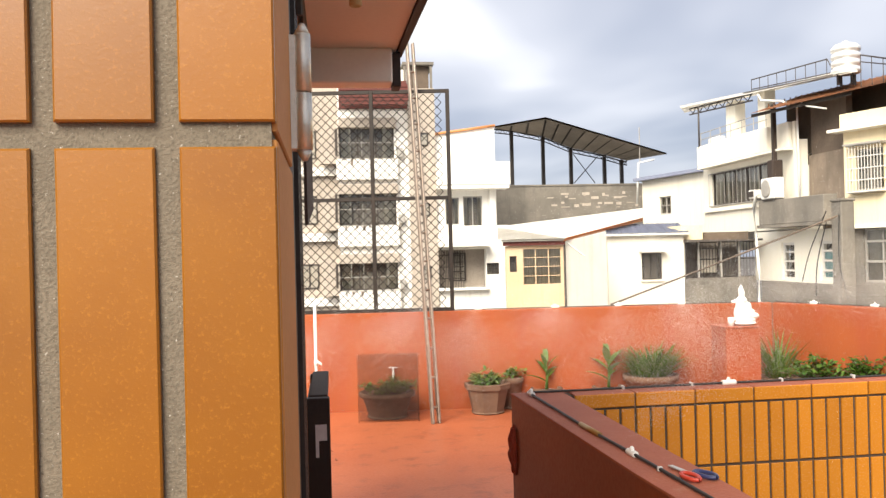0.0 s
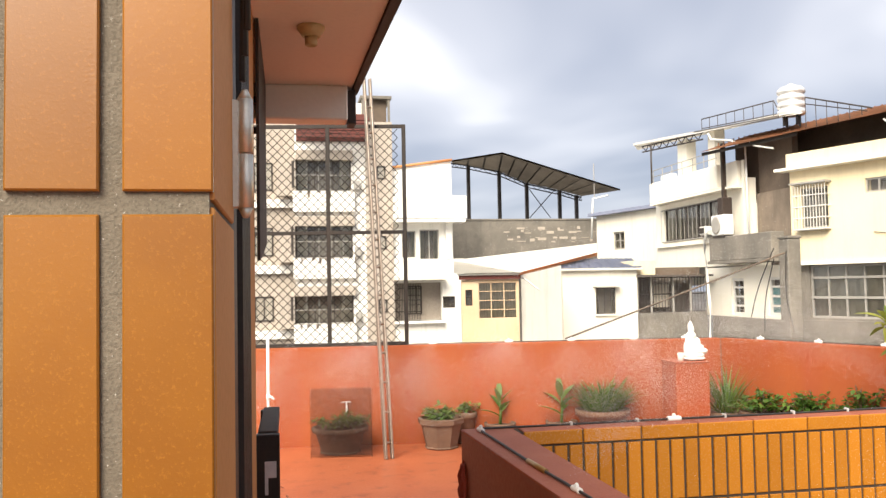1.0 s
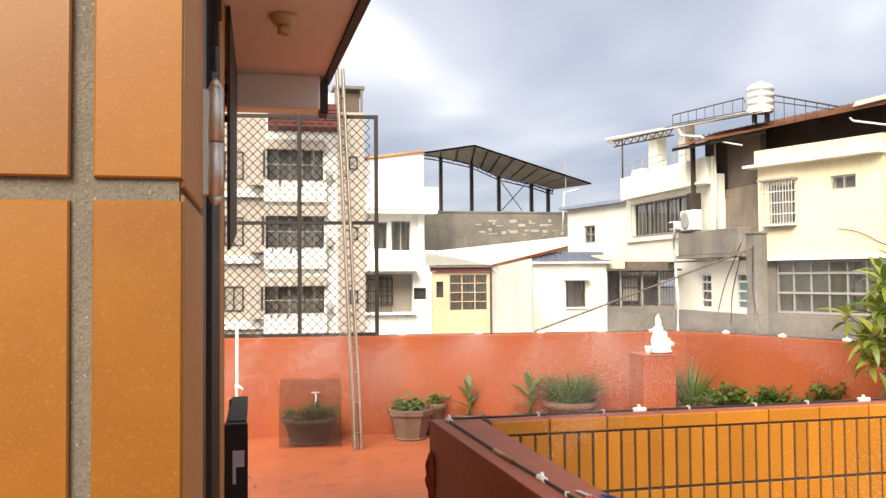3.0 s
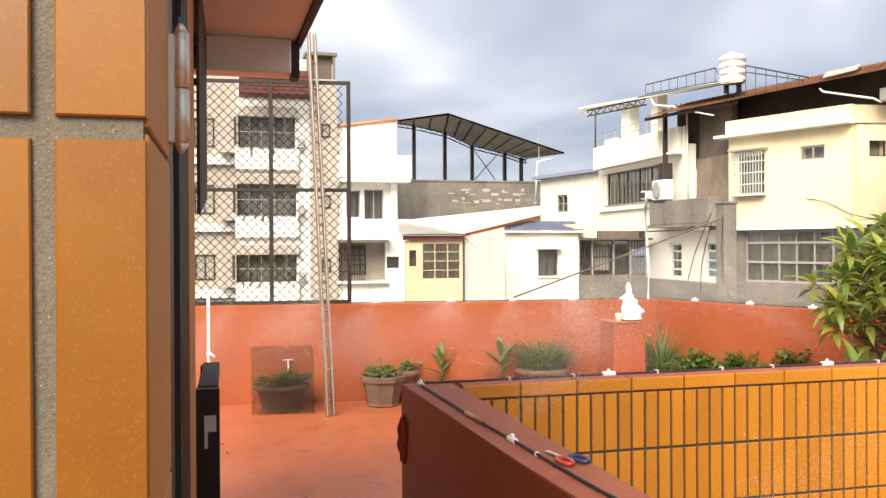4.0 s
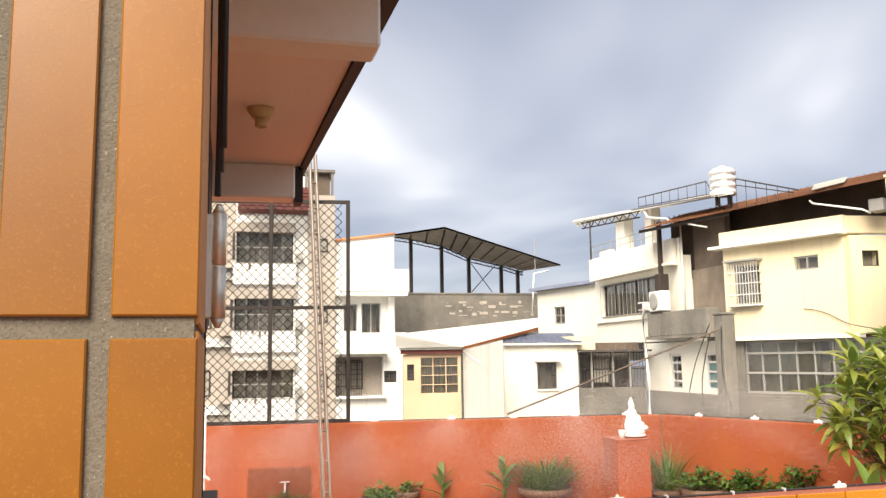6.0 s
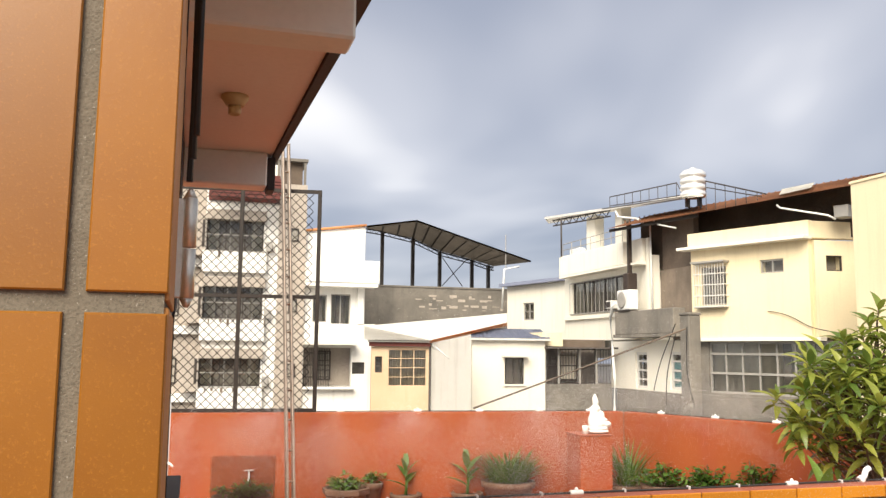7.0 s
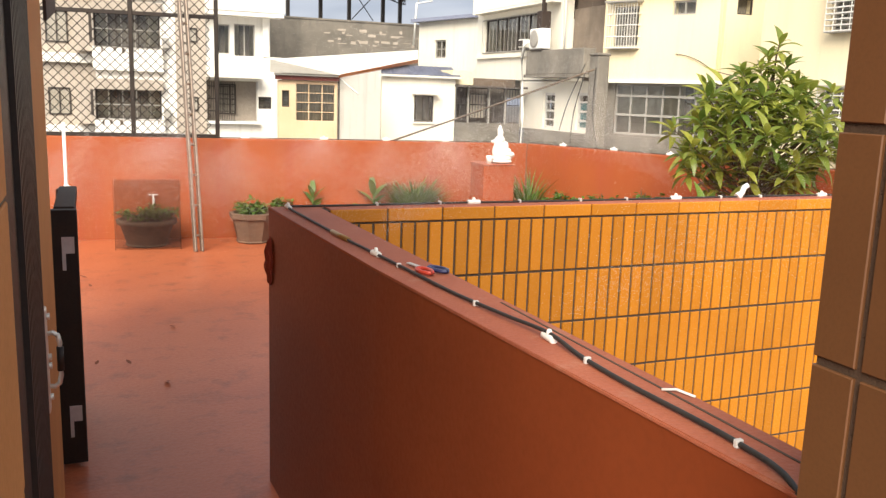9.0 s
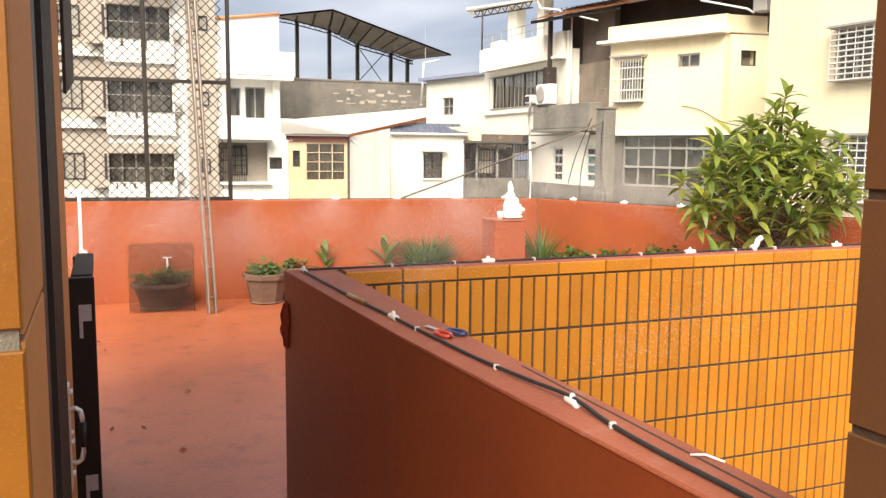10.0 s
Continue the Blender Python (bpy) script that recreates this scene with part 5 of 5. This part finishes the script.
add_tube(bm, [(3.9, 0.3, 7.75), (8.65, 0.3, 7.41)], 0.022, 4)
add_tube(bm, [(3.9, 0.3, 7.40), (8.8, 0.3, 6.95)], 0.018, 4)
add_tube(bm, [(8.65, 0.3, 7.41), (9.05, 0.3, 6.85)], 0.02, 4)
for k in range(9):
    add_tube(bm, [(3.9 + k * 0.59, 0.3, 7.30 - 0.052 * k), (3.9 + k * 0.59, 0.3, 7.75 - 0.0425 * k)], 0.013, 4)
add_tube(bm, [(10.3, 0.3, 7.15), (13.2, 0.3, 6.22)], 0.022, 4)
add_tube(bm, [(10.3, 0.3, 6.95), (13.0, 0.3, 6.18)], 0.016, 4)
for k in range(6):
    add_tube(bm, [(10.3 + k * 0.5, 0.3, 6.1), (10.3 + k * 0.5, 0.3, 7.15 - 0.160 * k)], 0.013, 4)
part("roof_railing", bm, FRAME_DARK, mh)
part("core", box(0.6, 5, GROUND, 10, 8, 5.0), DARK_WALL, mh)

tank = thing("water_tank", facade(15, 33, 15, 25) @ pose(9.45, 0.4, 6.62) @ Matrix.Diagonal((0.60, 0.60, 0.60, 1)), "stainless steel ribbed rooftop water tank", "water tank")
prof = []
for k in range(4):
    prof += [(0.60, 0.25 + k * 0.36), (0.68, 0.30 + k * 0.36), (0.71, 0.40 + k * 0.36), (0.68, 0.51 + k * 0.36), (0.60, 0.57 + k * 0.36)]
part("drum", lathe(prof + [(0.55, 1.72), (0.30, 1.80), (0.10, 1.83)], 28), TANK_STEEL, tank)
part("hatch", lathe([(0.16, 1.80), (0.17, 1.88), (0.05, 1.90)], 16), TANK_STEEL, tank)
for a in range(4):
    part("leg", box(0.45 * math.cos(a * 1.57) - 0.05, 0.45 * math.sin(a * 1.57) - 0.05, -0.3, 0.45 * math.cos(a * 1.57) + 0.05, 0.45 * math.sin(a * 1.57) + 0.05, 0.26), FRAME_DARK, tank)
ac = thing("air_conditioner", facade(15, 33, 15, 25) @ pose(6.33, -0.76, 3.16), "white outdoor air-conditioning unit standing on the ledge", "air conditioner")
part("casing", box(0, 0, 0.05, 0.88, 0.36, 0.74, 0.03), PLASTIC, ac)
part("fan_ring", lathe([(0.28, 0.0), (0.30, 0.02), (0.25, 0.03), (0.05, 0.012)], 20), FRAME_GREY, ac, "round grey fan grille", pose(0.36, 0.0, 0.40, 90, 0, 0))
part("bracket", box(0.05, 0.02, 0.0, 0.84, 0.34, 0.05), FRAME_DARK, ac)
ac2 = thing("air_conditioner", facade(15, 33, 15, 25) @ pose(4.95, -0.48, 3.33), "old window air-conditioning unit under the window", "air conditioner")
part("casing", box(0, 0, 0, 0.42, 0.45, 0.30, 0.02), FRAME_WHITE, ac2)
part("fan_grille", box(0.05, -0.015, 0.05, 0.36, 0.0, 0.25), FRAME_DARK, ac2, "dark grille")

# cream house with caged window and rusty roof
yh = thing("cream_house", facade(15.0, 23.6, 16.5, 19.7), "cream plastered house with caged window and rusty roof", "house")
bm = bmesh.new()
add_wall(bm, 0.29, 4.23, 2.22, 5.2, 0, 0.3, [(0.65, 3.22, 1.55, 4.42), (2.70, 4.09, 3.46, 4.50)])
part("front_wall", bm, CREAM, yh)
bm = bmesh.new()
add_wall(bm, 0.0, 2.2, 2.22, 4.95, -0.15, 0.15, [(0.35, 4.08, 0.85, 4.52)])
sw = part("side_wall", bm, CREAM, yh, "", pose(4.23, 0.15, 0, 0, 0, 62))
part("parapet", box(0.22, -0.08, 5.0, 4.30, 0.12, 5.52, 0.02), CREAM, yh)
part("parapet_return", box(-0.05, -0.1, 5.0, 2.4, 0.12, 5.5, 0.02), CREAM, yh, "", pose(4.23, 0.08, 0, 0, 0, 62))
part("ledge", box(0.02, -0.40, 4.97, 4.32, 0.05, 5.06, 0.01), PALE, yh)
part("slab_edge", box(0.25, -0.05, 2.12, 4.5, 0.3, 2.22), PALE, yh)
window(yh, 0.65, 3.22, 1.55, 4.42, 2, 1, FRAME_GREY, 0.1, 0.05, 0.4)
grille(yh, 0.54, 3.17, 1.62, 4.52, 0.0, FRAME_WHITE, 11, 4, 0.25)
window(yh, 2.70, 4.09, 3.46, 4.50, 2, 1, FRAME_GREY, 0.08, 0.05)
window(sw, 0.35, 4.08, 0.85, 4.52, 1, 1, FRAME_DARK, 0.06, 0.03, 0, -0.15)
part("pipe_run", tube([(1.45, -0.2, 2.3), (1.45, -0.2, 4.9)], 0.05, 6), PALE, sw)
bm = bmesh.new()
add_wall(bm, 0.3, 6.0, 0.40, 2.12, 0.25, 0.45, [(0.68, 0.53, 5.8, 2.10)])
part("lower_wall", bm, CONCRETE, yh)
window(yh, 0.68, 0.53, 5.8, 2.10, 9, 1, FRAME_GREY, 0.1, 0.06, 0.95, 0.25)
for z in (1.14, 1.73):
    part("transom", box(0.68, 0.30, z - 0.035, 5.8, 0.37, z + 0.035), FRAME_GREY, yh)
part("base_wall", box(0.2, 0.1, GROUND, 6.2, 0.4, 0.46), CONCRETE, yh, "grey stained base wall")
part("cable", tube(glide([(2.93, -0.03, 2.98), (3.3, -0.05, 2.92), (3.7, -0.05, 2.78), (4.3, -0.05, 2.48), (5.2, -0.05, 2.30)], 5), 0.012, 5), BROWN_STEEL, yh, "loose cable")
YHF = facade(15.0, 23.6, 16.5, 19.7)


def eave(s):
    return 6.08 + 0.028 * (s + 3.2)


# added dark sheet: its colour is the shade under the roof
part("loft_shade_sheet", slanted(YHF, [(-1.7, 4.2, 1.05), (0.4, 4.9, 1.05), (6.2, 4.9, 1.05), (6.2, eave(6.2), 1.05), (-1.7, eave(-1.7), 1.05)], 0.1), DARK_WALL, yh, "dark sheet standing in for the shade beneath the roof")
part("roof_sheet", slanted(YHF, [(-3.2, eave(-3.2), 0.98), (6.4, eave(6.4), 0.98), (6.4, eave(6.4) + 0.20, 1.12), (-1.2, eave(-1.2) + 0.20, 1.12)], 0.05), SHEET_RUST, yh, "rusty orange roof sheet")
for k in range(40):
    s = -2.4 + k * 0.21
    part("roof_rib", slanted(YHF, [(s, eave(s) + 0.03, 0.979), (s + 0.05, eave(s) + 0.03, 0.979), (s + 0.05, eave(s) + 0.225, 1.11), (s, eave(s) + 0.225, 1.11)], 0.02), SHEET_RUST, yh)
part("roof_beam", slanted(YHF, [(-3.1, eave(-3.1) - 0.14, 0.985), (0.6, eave(0.6) - 0.14, 0.985), (0.6, eave(0.6) - 0.03, 0.985), (-3.1, eave(-3.1) - 0.03, 0.985)], 0.05), SHEET_DARK, yh)
part("gutter", tube([(3.5, -0.3, 6.02), (3.6, -0.3, 5.92), (4.95, -0.2, 5.55), (5.05, 0.0, 5.45)], 0.03, 6), PLASTIC, yh, "white gutter pipe")
part("gutter_drop", tube([(-0.9, -0.3, 6.05), (-0.7, -0.3, 5.92), (-0.1, -0.2, 5.75)], 0.03, 6), PLASTIC, yh, "white gutter pipe")
part("patch_sheet", slanted(YHF, [(3.4, eave(3.4) + 0.10, 0.99), (4.4, eave(4.4) + 0.14, 0.99), (4.5, eave(4.4) + 0.27, 1.10), (3.5, eave(3.4) + 0.25, 1.10)], 0.03), SHEET_WHITE, yh, "white patch on the roof")
part("roof_unit", box(4.95, 0.1, 5.5, 5.35, 0.5, 5.85, 0.02), FRAME_GREY, yh, "grey box on the parapet")
part("core", box(0.5, 4.0, GROUND, 5.5, 7, 5.0), DARK_WALL, yh)

# tall plain cream building
fr = thing("tall_house", facade(15, 16.3, 15, 10), "tall plain pale cream building with barred windows", "building")
bm = bmesh.new()
add_wall(bm, 0.0, 8.0, GROUND, 5.82, 0, 0.3, [(2.05, 3.2, 3.6, 4.30), (2.05, 0.6, 3.6, 2.0)])
part("front_wall", bm, CREAM, fr)
part("left_wall", box(0.0, 0.3, GROUND, 0.3, 6, 5.82), CREAM, fr)
part("roof_cap", box(-0.02, -0.03, 5.82, 8.0, 6, 5.88), CREAM, fr)
for z0, z1 in ((3.2, 4.30), (0.6, 2.0)):
    window(fr, 2.05, z0, 3.6, z1, 3, 1, FRAME_GREY, 0.1, 0.05, 0.4)
    grille(fr, 2.10, z0, 3.65, z1, 0.0, FRAME_WHITE, 7, 9, 0.22)

# square concrete post and slanting stay in front of the houses
post = thing("concrete_post", facade(15, 33, 15, 25) @ pose(11.40, -1.1, 0), "square weathered concrete utility post", "post")
part("shaft", box(-0.24, -0.20, GROUND, 0.24, 0.20, 2.84, 0.03), CONCRETE, post)
part("cap", box(-0.26, -0.22, 2.84, 0.26, 0.22, 2.92, 0.02), CONCRETE, post)
for k, (a, b) in enumerate((((-0.3, 2.6), (-1.6, 0.6)), ((-0.3, 2.3), (-0.9, 0.2)), ((0.3, 2.5), (0.6, 0.2)))):
    part("cable", tube(glide([(a[0], -0.3, a[1]), ((a[0] + b[0]) / 2 - 0.2, -0.3, (a[1] + b[1]) / 2 - 0.1), (b[0], -0.3, b[1])], 5), 0.016, 5), RUBBER, post, "black cable")
stay = thing("stay_cable", pose(0, 0, 0), "thick grey slanting cable stay", "cable")
part("stay_run", tube([(8.04, 24.00, 0.06), (11.13, 24.50, 1.01), (13.60, 21.37, 2.44)], 0.03, 6), DARK_WALL, stay)


# ---- fine water mist drifting from the nozzles ----
def mist(x, y, z, aim, length, count, size, seed):
    """A plume of droplets: dense at the nozzle, opening and thinning out along the aim."""
    g = np.random.default_rng(seed)
    t = thing("water_mist", pose(x, y, z), "fine white water mist drifting from a nozzle", "mist", "mist plumes")
    u = g.random(count) ** 0.45
    a = np.array(Vector(aim).normalized())
    along = u[:, None] * a * length
    swirl = 0.35 * np.sin(u * 6 + seed)[:, None] * np.array([0.25, 0.1, 0.08]) * u[:, None] * length
    spread = g.normal(size=(count, 3)) * (0.012 + 0.24 * length * u[:, None] ** 1.1) * np.array([1.0, 0.8, 0.55])
    c = along + swirl + spread + np.array([0, 0, 0.03])
    tet = np.array([(1, 1, 1), (-1, -1, 1), (-1, 1, -1), (1, -1, -1)]) * 0.5
    s = size * (0.5 + g.random(count))
    v = (c[:, None] + tet[None] * s[:, None, None]).reshape(-1, 3)
    i = np.arange(count)[:, None, None] * 4
    f = (i + np.array([(0, 1, 2), (0, 3, 1), (0, 2, 3), (1, 3, 2)])[None]).reshape(-1, 3)
    me = bpy.data.meshes.new("droplets")
    me.from_pydata(v.tolist(), [], f.tolist())
    me.materials.append(MIST)
    ob = new("droplets", me)
    ob.parent = t
    ob.visible_shadow = False
    return tagged(ob, "", "", "", "stuff")


MIST = material("water_droplets", (0.85, 0.85, 0.86), 0.3, (0.8, 0.8, 0.8), 3, 0.1, 20, 0.02, 0.0)
for k, (x, y, aim, n) in enumerate(((1.515, 3.229, (-0.35, 0.5, 0.75), 5200), (2.58, 3.232, (-0.5, 0.6, 0.6), 4200), (0.743, 2.21, (0.6, 0.2, 0.5), 4200), (0.806, 1.325, (0.5, -0.1, 0.25), 1500))):
    mist(x, y, 1.17, aim, 0.75, n * 10, 0.0006, k)
for k, s in enumerate((0.52, 1.42, 2.05, 2.9, 3.6, 4.3, 4.9)):
    q = wall_line @ Vector((s, 0.05, 1.09))
    mist(q.x, q.y, q.z, (-0.35, -0.85, -0.42 + 0.22 * (k % 2)), 1.5, 42000, 0.0010, 20 + k)
for k, s in enumerate((0.5, 1.2, 1.9)):
    q = east @ Vector((s, 0.05, 1.09))
    mist(q.x, q.y, q.z, (-0.9, -0.1, 0.25), 0.9, 20000, 0.0010, 40 + k)


# ---- tiles of the walls, last ----
def tile_mesh(name, w, h, d, mat, bevel=0.003):
    """A glazed tile: front face at y = 0, body behind it, softly rounded rim."""
    bm = bmesh.new()
    lay = ((0, d), (0, bevel), (bevel, 0))
    rings = []
    for inset, y in lay:
        x, z = w / 2 - inset, h / 2 - inset
        rings.append([bm.verts.new(c) for c in ((-x, y, -z), (x, y, -z), (x, y, z), (-x, y, z))])
    for a, b in zip(rings, rings[1:]):
        for k in range(4):
            bm.faces.new((a[k], a[(k + 1) % 4], b[(k + 1) % 4], b[k]))
    bm.faces.new(rings[-1])
    bmesh.ops.recalc_face_normals(bm, faces=bm.faces[:])
    me = bpy.data.meshes.new(name)
    bm.to_mesh(me)
    bm.free()
    me.materials.append(mat)
    return me


tiled = random.Random(3)
door_wall = bpy.data.objects["wall_door_backing"]
near_tile = tile_mesh("tile", 0.0487, 0.2290, 0.012, GLAZE, 0.0011)
for i in range(14):
    for j in range(-6, 6):
        x, z = -0.058 - 0.0243 - i * 0.0607, 1.771 + 0.121 + j * 0.242
        piece("tile", near_tile, door_wall, pose(x + tiled.uniform(-4, 4) * 1e-4, 0.4985 + tiled.uniform(-6, 6) * 1e-4, z, tiled.uniform(-0.4, 0.4), tiled.uniform(-0.25, 0.25), tiled.uniform(-0.5, 0.5)))
# same tile as the front, in a paler colour that makes up for missing light
lightened_reveal_tile = tile_mesh("tile", 0.182, 0.2375, 0.012, HOUSE_TILE, 0.0011)
for j in range(-6, 6):
    piece("tile", lightened_reveal_tile, door_wall, pose(-0.0580, 0.5965, 1.771 + 0.121 + j * 0.242, 0, 0, 90.4 + tiled.uniform(-0.3, 0.3)))
pillar = bpy.data.objects["wall_pillar_backing"]
# pillar face: brown tile with the missing shade in its colour
dull_tile = tile_mesh("tile", 0.0525, 0.232, 0.012, GLAZE_DULL, 0.0012)
for i in range(3):
    for j in range(-6, 4):
        y, z = 0.568 - i * 0.0607, 1.60 + 0.121 + j * 0.242
        piece("tile", dull_tile, pillar, pose(0.6960, y, z, 0, 0, -90 + tiled.uniform(-0.4, 0.4)))

stair = bpy.data.objects["wall_stair_north_backing"]
long_tile = tile_mesh("tile", 0.0498, 0.2285, 0.012, GLAZE_YELLOW, 0.002)
cap_tile = tile_mesh("tile", 0.2335, 0.052, 0.02, GLAZE_YELLOW, 0.003)
for i in range(-4, 46):
    for j in range(6):
        piece("tile", long_tile, stair, pose(1.10 + 0.03 + 0.06 * i + tiled.uniform(-6, 6) * 1e-4, 3.15 + tiled.uniform(-5, 5) * 1e-4, 1.10 - 0.12 - 0.24 * j, tiled.uniform(-0.3, 0.3), tiled.uniform(-0.2, 0.2), tiled.uniform(-0.5, 0.5)))
for i in range(-1, 13):
    piece("tile", cap_tile, stair, pose(1.10 + 0.12 + 0.24 * i, 3.148 + tiled.uniform(-5, 5) * 1e-4, 1.129, 0, tiled.uniform(-0.2, 0.2), tiled.uniform(-0.3, 0.3)))
cap_top = bmesh.new()
for i in range(-1, 13):
    add_box(cap_top, 1.10 + 0.24 * i + 0.003, 3.151, 1.15, 1.10 + 0.24 * i + 0.237, 3.272, 1.157, 0.002)
part("top_tiles", cap_top, RED_COPING, stair, "worn reddish top edge of the wall")["kind"] = "stuff"
rest_tiles = [Matrix.Translation((1.13 + 0.06 * i, 3.15, 0.98 - 0.24 * j)) for i in range(46, 86) for j in range(6)]
scatter_mesh("tile_field", long_tile, rest_tiles, GLAZE_YELLOW, stair)
